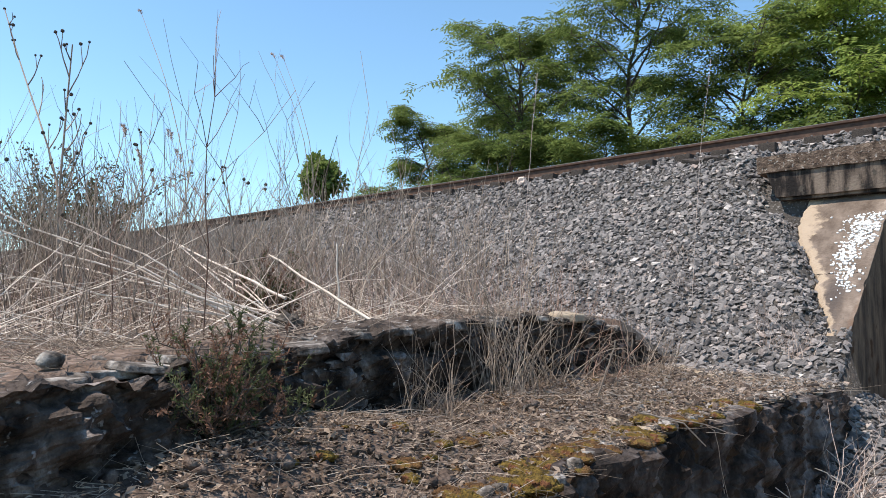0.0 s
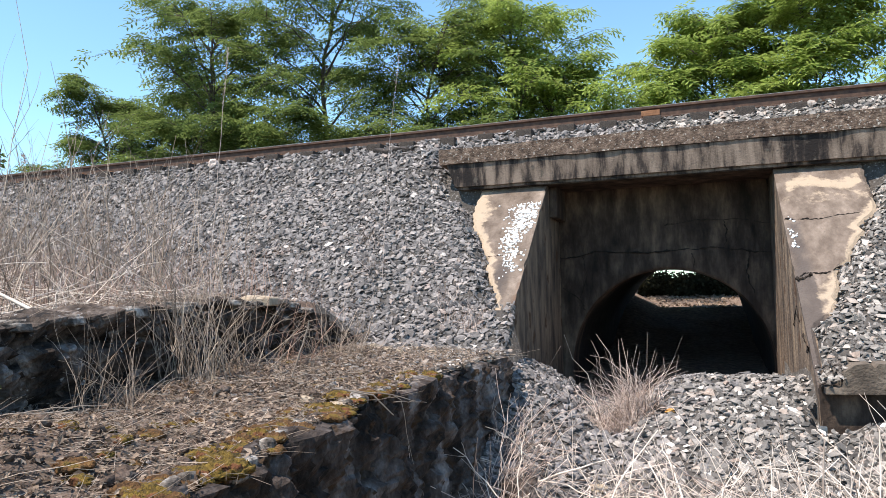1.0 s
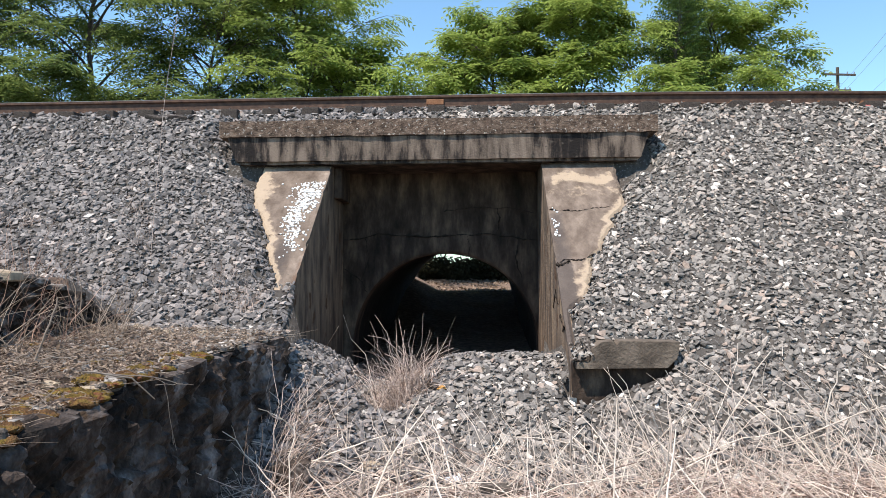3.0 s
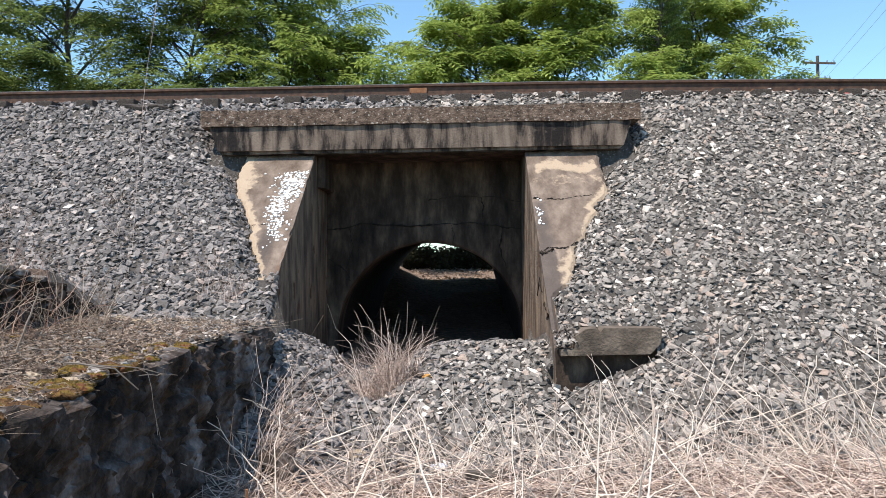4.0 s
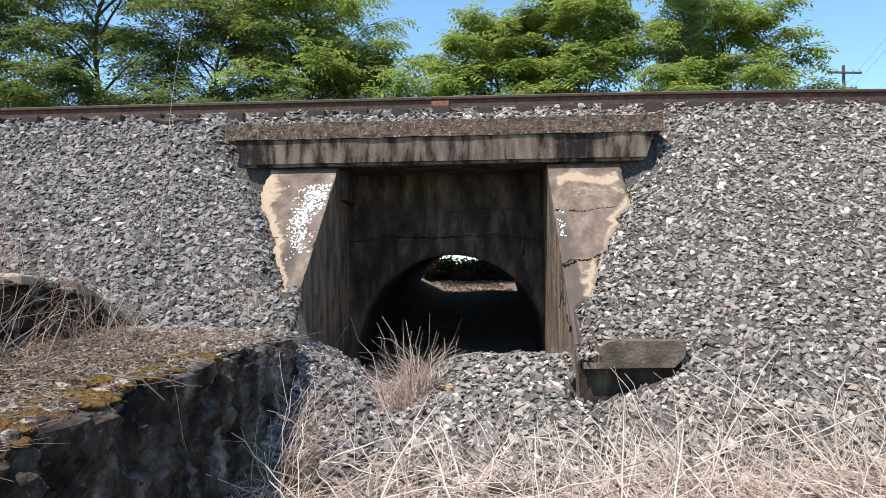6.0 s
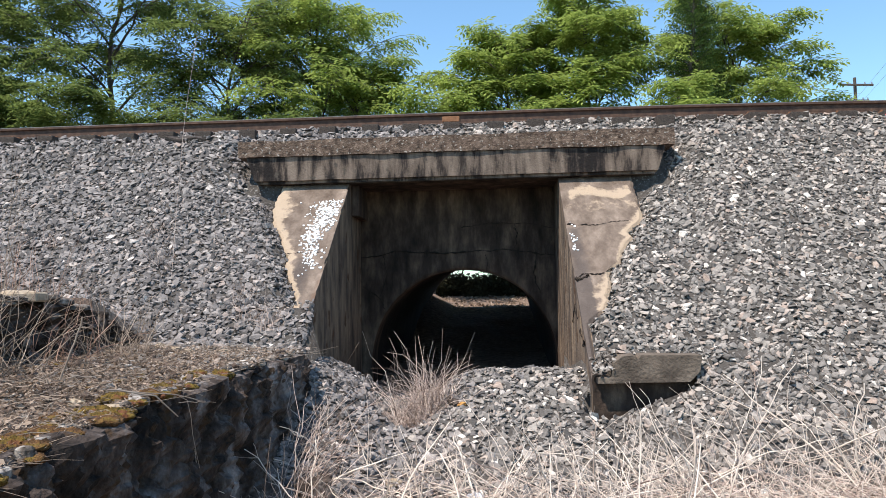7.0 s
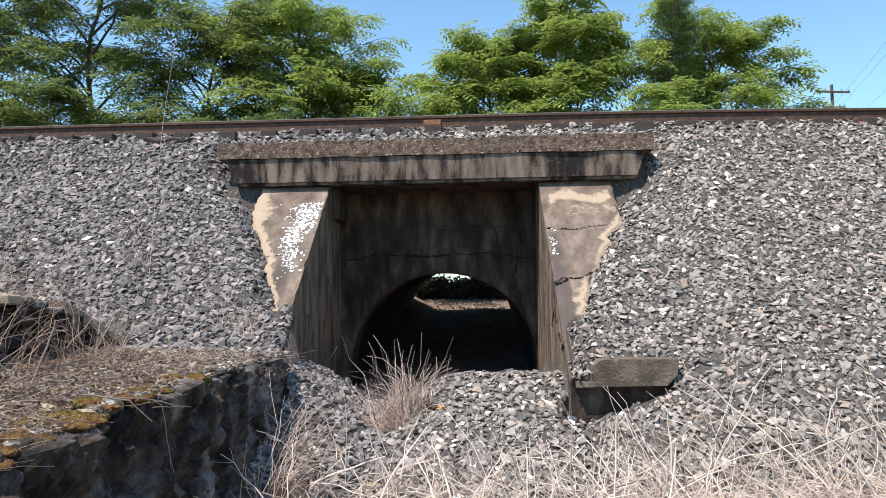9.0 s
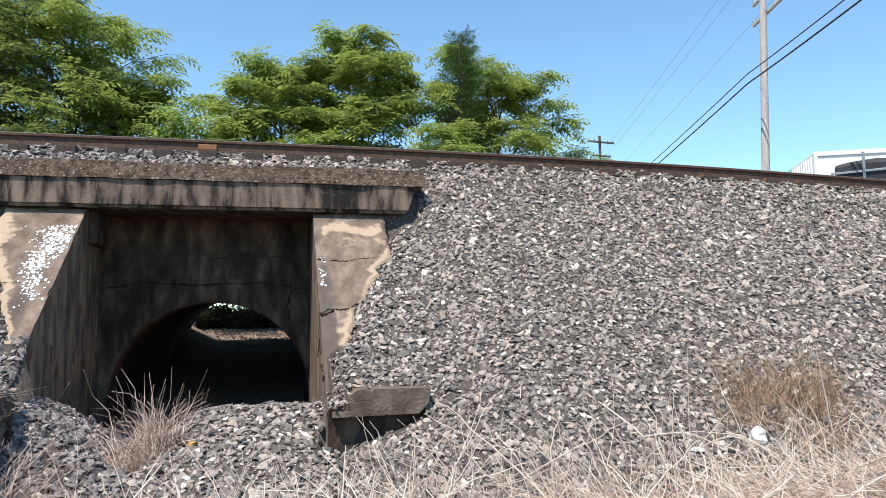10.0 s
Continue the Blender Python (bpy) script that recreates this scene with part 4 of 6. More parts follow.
    V = np.einsum("nij,vj->nvi", M, v) * size[:, None, None] + P[:, None]
    F = f[None] + (np.arange(len(P)) * len(v))[:, None, None]
    part("crown", mesh_np("crown", V.reshape(-1, 3), [F.reshape(-1, 4)], leafmat), leafmat, t, "feathery drooping green leaves")
    return t


def build_conifer(x, y, top, radius, seed, label):
    rng = np.random.default_rng(seed)
    z0 = float(ground_z(x, y)) - 0.05
    H = top - z0
    t = thing("conifer_tree", label, "tree", "trees behind the track")
    trunk = limb(rng, np.array([x, y, z0]), np.array([0.02, 0, 1.0]), H, 12, 0, 0, 0.03)
    V, F = tubes(trunk[None], np.linspace(0.014, 0.002, 12)[None] * H, 8)
    P1, R1, pts, dirs = [], [], [], []
    for i in range(150):
        h = 0.15 + 0.84 * i / 150
        a = np.array([np.interp(h * 11, range(12), trunk[:, c]) for c in range(3)])
        az = i * 2.4
        L = radius * (1.08 - h) * rng.uniform(0.7, 1.25) + 0.12
        d = np.array([math.cos(az), math.sin(az), 0.15 + 0.5 * h])
        p = limb(rng, a, d, L, 6, 0.1, 0.1, 0.05)
        P1.append(p), R1.append(np.linspace(0.02, 0.004, 6))
        m = int(26 * L + 6)
        w = rng.random(m) * 5
        wi = np.minimum(w.astype(int), 4)
        pts.append(p[wi] + (p[wi + 1] - p[wi]) * (w - wi)[:, None] + rng.normal(0, 0.05, (m, 3)))
        az3 = az + rng.normal(0, 0.7, m)
        dirs.append(np.stack([np.cos(az3), np.sin(az3), rng.normal(0.25, 0.3, m)], -1))
    W, G = merged([(V, F)])
    part("trunk", mesh_np("trunk", W, [G], BARK, True), BARK, t, "straight dark trunk")
    V, F = tubes(np.array(P1), np.array(R1), 3)
    part("branch_whorl", mesh_np("branch_whorl", V, [F], BARK, True), BARK, t)
    P, D = np.concatenate(pts), np.concatenate(dirs)
    D /= np.linalg.norm(D, axis=1, keepdims=True)
    side = np.cross(D, rng.normal(0, 1, D.shape))
    side /= np.linalg.norm(side, axis=1, keepdims=True)
    v, f = frond_shape(4, 0.30, 0.075, 0.03)
    M = np.stack([D, side, np.cross(side, D)], -1)
    V = np.einsum("nij,vj->nvi", M, v) * rng.uniform(0.7, 1.2, len(P))[:, None, None] + P[:, None]
    F = f[None] + (np.arange(len(P)) * len(v))[:, None, None]
    part("needle_cover", mesh_np("needle_cover", V.reshape(-1, 3), [F.reshape(-1, 4)], NEEDLES), NEEDLES, t, "dense dark green needles")


TREES = [
    (-21.3, 13.5, 11.3, 1.9, 0), (-18.4, 14.2, 10.8, 2.0, 0), (-15.0, 13.0, 12.7, 2.5, 0), (-11.5, 13.6, 13.4, 2.8, 0), (-8.3, 13.0, 11.4, 2.4, 0),
    (-5.3, 13.2, 11.0, 2.4, 1), (-3.1, 14.2, 9.0, 1.6, 1), (1.0, 13.2, 9.5, 1.9, 1), (3.5, 13.0, 10.2, 2.0, 1), (8.3, 14.0, 10.2, 1.9, 1)]
for i, (tx, ty, tz, tr, pale) in enumerate(TREES):
    build_tree("locust_tree", tx, ty, tz, tr, 20 + i, LOCUST_PALE if pale else LOCUST,
               ("yellow-green" if pale else "green") + " feathery locust tree behind the railway track", fronds=25 if tx > 0 else 18)
build_conifer(6.0, 12.4, 9.9, 1.8, 60, "dark green conifer among the locust trees")
for i, (tx, ty, tz, tr) in enumerate([(-24.5, 13.0, 6.9, 1.5), (-10.5, 10.5, 6.9, 1.6), (-6.2, 10.2, 6.5, 1.5), (-1.2, 10.8, 6.5, 1.3), (5.2, 10.6, 6.6, 1.3), (10.4, 14.4, 6.95, 1.2), (-15.0, 10.5, 7.4, 1.8)]):
    build_tree("locust_sapling", tx, ty, tz, tr, 50 + i, LOCUST_PALE if tx > -6 else LOCUST, "pale green young locust sapling behind the track", 14, 8, 22, low=0.3, category="sapling")


# ---- dry growth ----
STRAW = material("bleached_straw", [(0.3, (0.49, 0.385, 0.325)), (0.7, (0.76, 0.635, 0.555))], 6, 0.9, 0, island_stops=[(0, (0.20, 0.165, 0.15)), (0.5, (0.9, 0.86, 0.84)), (1, (1.3, 1.28, 1.25))])
TAWNY = material("tawny_dry_grass", [(0.3, (0.30, 0.205, 0.135)), (0.7, (0.50, 0.37, 0.255))], 6, 0.9, 0, island_stops=[(0, (0.30, 0.26, 0.23)), (0.5, (0.9, 0.87, 0.84)), (1, (1.5, 1.45, 1.4))])
BRUSH = material("dry_brown_stems", [(0.3, (0.20, 0.128, 0.100)), (0.7, (0.38, 0.268, 0.215))], 5, 0.95, 0, island_stops=[(0, (0.38, 0.34, 0.32)), (0.6, (1.0, 0.93, 0.90)), (1, (2.0, 1.92, 1.82))])
GREYSTEM = material("grey_dry_stems", [(0.3, (0.26, 0.20, 0.155)), (0.7, (0.46, 0.39, 0.32))], 5, 0.95, 0, island_stops=[(0, (0.35, 0.33, 0.32)), (0.6, (0.95, 0.92, 0.9)), (1, (1.5, 1.47, 1.42))])
CANE = material("pale_dead_cane", [(0.3, (0.55, 0.464, 0.385)), (0.7, (0.814, 0.724, 0.642))], 8, 0.85, 0, island_stops=[(0, (0.5, 0.46, 0.44)), (0.5, (0.95, 0.93, 0.9)), (1, (1.15, 1.13, 1.1))])
MOSS = material("golden_moss", [(0.36, (0.045, 0.031, 0.008)), (0.5, (0.135, 0.086, 0.016)), (0.66, (0.27, 0.18, 0.036))], 28, 1.0, 1.0, 120, fleck=(0.16, 0.065, 0.03), fleck_scale=14, fleck_cut=0.56)
BROWN_MOSS = material("rusty_moss", [(0.36, (0.040, 0.022, 0.010)), (0.5, (0.115, 0.058, 0.022)), (0.66, (0.22, 0.12, 0.045))], 28, 1.0, 1.0, 120, fleck=(0.15, 0.10, 0.02), fleck_scale=16, fleck_cut=0.58)
DEADLEAF = leaf_material("dead_leaves", (0.075, 0.049, 0.033), (0.44, 0.34, 0.26), 0.15)
JUNIPER = leaf_material("juniper_scales", (0.055, 0.075, 0.035), (0.17, 0.175, 0.085), 0.25)
SHRUB = leaf_material("dark_shrub_leaves", (0.016, 0.015, 0.009), (0.055, 0.050, 0.028), 0.1)
DUSTY = leaf_material("dusty_leaves", (0.085, 0.080, 0.050), (0.21, 0.19, 0.12), 0.3)
PLASTIC = material("white_plastic", [(0.3, (0.78, 0.78, 0.77)), (0.7, (0.84, 0.84, 0.84))], 5, 0.4, 0.1, 30)


def stalk_paths(rng, root, azimuth, lean, length, n=5, bend=0.25, wild=0.05):
    """Bending stalks: root (m, 3), azimuth, lean from upright and length (m,). Returns (m, n, 3)."""
    m = len(root)
    t = np.linspace(0, 1, n)[None, :]
    a = lean[:, None] + bend * t * rng.normal(1, 0.6, (m, 1))
    step = length[:, None] / (n - 1)
    dx = np.concatenate([np.zeros((m, 1)), np.cumsum(np.sin(a)[:, 1:] * step, 1)], 1)
    dz = np.concatenate([np.zeros((m, 1)), np.cumsum(np.cos(a)[:, 1:] * step, 1)], 1)
    P = np.stack([root[:, 0:1] + dx * np.cos(azimuth)[:, None], root[:, 1:2] + dx * np.sin(azimuth)[:, None], root[:, 2:3] + dz], -1)
    return P + np.cumsum(rng.normal(0, 1, (m, n, 3)), 1) * (length * wild)[:, None, None] * t[..., None]


def rooted(x, y, sink=0.02):
    return np.stack([x, y, ground_z(x, y) - sink], -1)


def tuft(name, label, x, y, z, count, height, spread_r, lean, mat, seed, thick=0.0022, toward=None, category="dry grass", group="dry grass tufts", wild=0.06):
    rng = np.random.default_rng(seed)
    az = rng.uniform(0, 2 * np.pi, count) if toward is None else rng.normal(toward, 0.8, count)
    r = spread_r * np.sqrt(rng.random(count))
    a2 = rng.uniform(0, 2 * np.pi, count)
    root = np.stack([x + r * np.cos(a2), y + r * np.sin(a2), np.full(count, z - 0.02)], -1)
    L = height * rng.uniform(0.35, 1.1, count)
    P = stalk_paths(rng, root, az, np.abs(rng.normal(0, lean, count)), L, 6, 0.45, wild)
    R = np.linspace(1, 0.35, 6)[None] * (thick * rng.uniform(0.6, 1.4, count))[:, None]
    V, F = tubes(P, R, 3)
    return tagged(new(name, mesh_np(name, V, [F], mat, True)), label, category, group)


def build_straw():
    rng = np.random.default_rng(71)
    # a mat of short straw over the low ground
    n = 20000
    x, y = rng.uniform(-1.0, 9.0, n), -3.30 - rng.gamma(2.0, 0.55, n)
    keep = (y > -7.5) & (((x > 1.8 + 0.3 * np.sin(y * 9)) & (rng.random(n) < np.interp(y, [-4.0, -3.3], [1.0, 0.35]))) | (y < -4.0) | (rng.random(n) < 0.10))
    x, y = x[keep], y[keep]
    m = len(x)
    L = rng.lognormal(math.log(0.21), 0.5, m)
    P = stalk_paths(rng, rooted(x, y, -0.01), rng.uniform(0, 6.283, m), np.clip(rng.normal(1.38, 0.2, m), 0.3, 1.6), L, 3, 0.1, 0.04)
    P[..., 2] = np.maximum(P[..., 2], ground_z(P[..., 0], P[..., 1]) + 0.004)
    V, F = tubes(P, np.linspace(1, 0.5, 3)[None] * rng.lognormal(math.log(0.0031), 0.38, m)[:, None], 3)
    tagged(new("straw_litter", mesh_np("straw_litter", V, [F], STRAW, True)), "flattened bleached straw covering the low ground", "straw", kind="stuff")
    # longer stalks, lying and leaning
    n = 3000
    x, y = rng.uniform(-0.9, 8.5, n), -3.05 - rng.gamma(2.2, 0.42, n)
    keep = (y > -6.2) & ((x > -0.3) | (rng.random(n) < 0.4)) & ((x > 1.6) | (y < -3.8) | (rng.random(n) < 0.3))
    x, y = x[keep], y[keep]
    m = len(x)
    L = rng.uniform(0.2, 0.78, m)
    P = stalk_paths(rng, rooted(x, y), rng.normal(1.9, 1.3, m), np.clip(rng.normal(0.95, 0.40, m), 0.05, 1.5), L, 6, 0.25, 0.04)
    V, F = tubes(P, np.linspace(1, 0.4, 6)[None] * rng.lognormal(math.log(0.0028), 0.38, m)[:, None], 4)
    tagged(new("fallen_stalks", mesh_np("fallen_stalks", V, [F], CANE, True)), "tangled pale dead weed stalks leaning over the straw", "straw", kind="stuff")
    # dead leaves on the terrace and in the straw
    n = 26000
    x = np.concatenate([rng.uniform(-2.5, -0.951, 24000), rng.uniform(-0.9, 8, n - 24000)])
    y = np.concatenate([rng.uniform(-8.6, -2.9, 24000), -3.6 - rng.gamma(2.0, 0.7, n - 24000)])
    keep = (x > np.where(x < -0.95, ledge_x(y) + 0.05, -9)) & ((x < wall_edge(y) - 0.02) | (x > -0.9))
    x, y = x[keep], y[keep]
    m = len(x)
    z = np.where(x < -0.95, np.maximum(slope_z(x, y), terrace_z(x, y)), ground_z(x, y))
    leaf = np.array([(-0.5, 0, 0), (-0.1, -0.28, 0.12), (0.5, 0, 0.05), (-0.1, 0.28, 0.14)])
    M = turns(rng, m, 0.5)
    V = np.einsum("nij,vj->nvi", M, leaf) * np.minimum(rng.lognormal(math.log(0.019), 0.42, m), 0.04)[:, None, None] + np.stack([x, y, z + rng.uniform(0.004, 0.03, m)], -1)[:, None]
    F = np.arange(m * 4).reshape(m, 4)
    tagged(new("leaf_litter", mesh_np("leaf_litter", V.reshape(-1, 3), [F], DEADLEAF)), "curled brown dead leaves on the ground", "leaf litter", kind="stuff")
    n = 1100
    x, y = rng.uniform(-2.5, 3.0, n), rng.uniform(8.4, 12.0, n)
    z = np.where((np.abs(x) < 1.2) & (y < 9.3), np.interp(y, [8.2, 9.3], [0.98, 1.04]), ground_z(x, y))
    V = np.einsum("nij,vj->nvi", turns(rng, n, 0.5), leaf) * rng.uniform(0.05, 0.13, n)[:, None, None] + np.stack([x, y, z + 0.02], -1)[:, None]
    tagged(new("far_leaf_litter", mesh_np("far_leaf_litter", V.reshape(-1, 3), [np.arange(n * 4).reshape(n, 4)], DEADLEAF)), "brown dead leaves beyond the culvert", "leaf litter", kind="stuff")
    # crumbs of dark earth on the terrace
    n = 2600
    x, y = rng.uniform(-2.45, -1.0, n), rng.uniform(-8.4, -3.3, n)
    keep = (x > ledge_x(y) + 0.04) & (x < wall_edge(y) - 0.03)
    x, y = x[keep], y[keep]
    V, F = lay_stones(x, y, np.minimum(rng.lognormal(math.log(0.030), 0.5, len(x)), 0.085), rng, hulls(9, 77, 0.6), 0.5, zfun=terrace_z)
    tagged(new("soil_crumbs", mesh_np("soil_crumbs", V, [F], HUMUS, True)), "crumbs of dark brown earth on the terrace", "soil", kind="stuff")
    # fine dry grass and twigs lying on the terrace
    n = 8500
    x, y = rng.uniform(-2.45, -0.95, n), rng.uniform(-8.6, -2.7, n)
    keep = (x > ledge_x(y) + 0.05) & (x < wall_edge(y) - 0.03)
    x, y = x[keep], y[keep]
    m = len(x)
    root = np.stack([x, y, terrace_z(x, y) + 0.008], -1)
    P = stalk_paths(rng, root, rng.uniform(0, 6.283, m), np.clip(rng.normal(1.45, 0.12, m), 0.6, 1.56), rng.lognormal(math.log(0.09), 0.5, m), 4, 0.0, 0.05)
    V, F = tubes(P, np.linspace(1, 0.5, 4)[None] * rng.uniform(0.0007, 0.0020, m)[:, None], 3)
    tagged(new("terrace_straw", mesh_np("terrace_straw", V, [F], GREYSTEM, True)), "fine dry grass and twigs lying on the terrace", "straw", kind="stuff")


build_straw()


def weeds(rng, x, y, height, forks, thick, lean=0.18, toward=None):
    """Branching dry weeds, as tubes."""
    m = len(x)
    az = rng.uniform(0, 6.283, m) if toward is None else rng.normal(toward, 1.0, m)
    P = stalk_paths(rng, rooted(x, y), az, np.abs(rng.normal(0, lean, m)), height, 7, 0.2, 0.05)
    R = np.linspace(1, 0.35, 7)[None] * thick[:, None]
    chunks = [tubes(P, R, 3)]
    if forks:
        k = rng.integers(2, 6, (m, forks))
        root = P[np.arange(m)[:, None], k].reshape(-1, 3)
        L = np.repeat(height, forks) * rng.uniform(0.15, 0.42, m * forks)
        Q = stalk_paths(rng, root, rng.uniform(0, 6.283, m * forks), rng.normal(0.55, 0.18, m * forks), L, 5, -0.2, 0.06)
        chunks.append(tubes(Q, np.linspace(0.55, 0.2, 5)[None] * np.repeat(thick, forks)[:, None], 3))
        root2 = Q[:, 2]
        Q2 = stalk_paths(rng, root2, rng.uniform(0, 6.283, len(root2)), rng.normal(0.6, 0.25, len(root2)), L * 0.5, 3, -0.1, 0.06)
        chunks.append(tubes(Q2, np.linspace(0.35, 0.16, 3)[None] * np.repeat(thick, forks)[:, None], 3))
    return merged(chunks)


def build_thicket():
    rng = np.random.default_rng(91)
    # tall branching weeds on the upper ground
    n = 1500
    x, y = -2.7 - rng.gamma(2.2, 1.5, n), rng.uniform(-8.6, -3.0, n)
    keep = (x < ledge_x(y) - 0.5) & (x > -14) & (y < -3.2 - 0.33 * (x + 2.7) * (x > -5.5) - 0.0) 
    x, y = x[keep], y[keep]
    V, F = weeds(rng, x, y, rng.uniform(0.45, 1.15, len(x)) * rng.uniform(0.9, 1.35, len(x)), 3, rng.uniform(0.0024, 0.0052, len(x)))
    tagged(new("dry_weeds", mesh_np("dry_weeds", V, [F], GREYSTEM, True)), "thicket of tall bare branching dry weeds", "dry weeds", kind="stuff")
    # a few bold stems nearest to the ledge
    n = 9
    x, y = rng.uniform(-3.6, -2.2, n), rng.uniform(-8.5, -7.0, n)
    keep = x < ledge_x(y) - 0.35
    x, y = x[keep], y[keep]
    V, F = weeds(rng, x, y, rng.uniform(0.7, 1.35, len(x)), 7, rng.uniform(0.003, 0.005, len(x)), 0.12)
    tagged(new("dark_weeds", mesh_np("dark_weeds", V, [F], BRUSH, True)), "tall dark woody weeds above the stone ledge", "dry weeds", kind="stuff")
    # short straw and leaves over the upper ground
    n = 6000
    x, y = -1.6 - rng.gamma(2.0, 0.9, n), rng.uniform(-8.9, -3.4, n)
    keep = x < ledge_x(y) - 0.06
    x, y = x[keep], y[keep]
    m = len(x)
    P = stalk_paths(rng, rooted(x, y, -0.012), rng.uniform(0, 6.283, m), np.clip(rng.normal(1.38, 0.2, m), 0.3, 1.56), rng.lognormal(math.log(0.13), 0.55, m), 4, 0.0, 0.05)
    V, F = tubes(P, np.linspace(1, 0.5, 4)[None] * rng.uniform(0.0008, 0.0024, m)[:, None], 3)
    tagged(new("upper_straw", mesh_np("upper_straw", V, [F], GREYSTEM, True)), "short dry straw littering the upper ground", "straw", kind="stuff")
    # fine grass, reddish brown, rising over the foot of the slope
    n = 6200
    x, y = rng.uniform(-17.5, -2.7, n), rng.uniform(-7.2, -0.8, n)
    keep = (x < ledge_x(y) - 0.25) & (rng.random(n) < np.interp(x, [-9, -5.5, -3.4, -2.7], [1, 1, 0.8, 0.3])) & (y < -2.3 + 0.14 * (-x - 2.7))
    x, y = x[keep], y[keep]
    m = len(x)
    P = stalk_paths(rng, rooted(x, y), rng.normal(2.6, 1.4, m), np.abs(rng.normal(0.15, 0.25, m)), rng.uniform(0.25, 0.72, m) * np.interp(x, [-6.5, -4.2], [1.5, 1.0]), 5, 0.35, 0.04)
    V, F = tubes(P, np.linspace(1, 0.35, 5)[None] * rng.uniform(0.0010, 0.0024, m)[:, None], 3)
    tagged(new("brown_grass", mesh_np("brown_grass", V, [F], BRUSH, True)), "dense reddish-brown dry grass at the foot of the slope", "dry grass", kind="stuff")
    # stems lying down, pale
    n = 800
    x, y = -2.5 - rng.gamma(1.8, 1.2, n), rng.uniform(-8.4, -4.2, n)
    keep = x < ledge_x(y) - 0.2
    x, y = x[keep], y[keep]
    m = len(x)
    P = stalk_paths(rng, rooted(x, y, -0.03), rng.normal(2.6, 0.9, m), np.clip(rng.normal(1.3, 0.22, m), 0.4, 1.55), rng.uniform(0.4, 1.4, m), 7, 0.1, 0.03)
    V, F = tubes(P, np.linspace(1, 0.4, 7)[None] * rng.uniform(0.0018, 0.0042, m)[:, None], 3)
    tagged(new("flattened_stems", mesh_np("flattened_stems", V, [F], CANE, True)), "flattened pale stems lying under the weeds", "dry weeds", kind="stuff")


build_thicket()


def build_cane_clump():
    """Pale canes that have fallen over from one root."""
    rng = np.random.default_rng(17)
    rx, ry = -2.95, -6.25
    rz = float(ground_z(rx, ry))
    c = thing("fallen_cane_clump", "clump of pale dead canes fallen over from one root", "dead canes")
    root = np.array([[rx, ry, rz + 0.03]])
    for i in range(17):
        az = np.array([rng.uniform(2.75, 4.15)])
        lean = np.array([rng.uniform(1.08, 1.52)])
        P = stalk_paths(rng, root + rng.normal(0, 0.03, (1, 3)) * [1, 1, 0.4], az, lean, np.array([rng.uniform(0.9, 2.0)]), 10, rng.uniform(-0.05, 0.12), 0.015)
        P[..., 2] = np.maximum(P[..., 2], rz + 0.02)
        V, F = tubes(P, np.linspace(0.0088, 0.0042, 10)[None] * rng.uniform(0.6, 1.1), 6)
        part("cane", mesh_np("cane", V, [F], CANE, True), CANE, c)
    for a, b, r in (((-4.42, -6.2, 1.80), (-3.03, -6.2, 1.40), 0.009), ((-3.53, -6.0, 1.69), (-2.50, -6.0, 1.28), 0.009), ((-2.83, -6.0, 1.72), (-2.80, -6.0, 1.30), 0.006), ((-4.6, -6.9, 1.62), (-2.98, -6.25, 1.30), 0.008)):
        P = np.linspace(a, b, 9)[None] + rng.normal(0, 0.003, (1, 9, 3))
        V, F = tubes(P, np.linspace(r * 0.7, r, 9)[None], 6)
        part("cane", mesh_np("cane", V, [F], CANE, True), CANE, c)
    bm = bmesh.new()
    bmesh.ops.create_icosphere(bm, subdivisions=3, radius=0.085)
    for v in bm.verts:
        v.co += noise.noise_vector(v.co * 22) * 0.05
        v.co += Vector((rx, ry, rz + 0.04))
    part("root_crown", bm, BARK, c, "dark knotted root crown")


build_cane_clump()


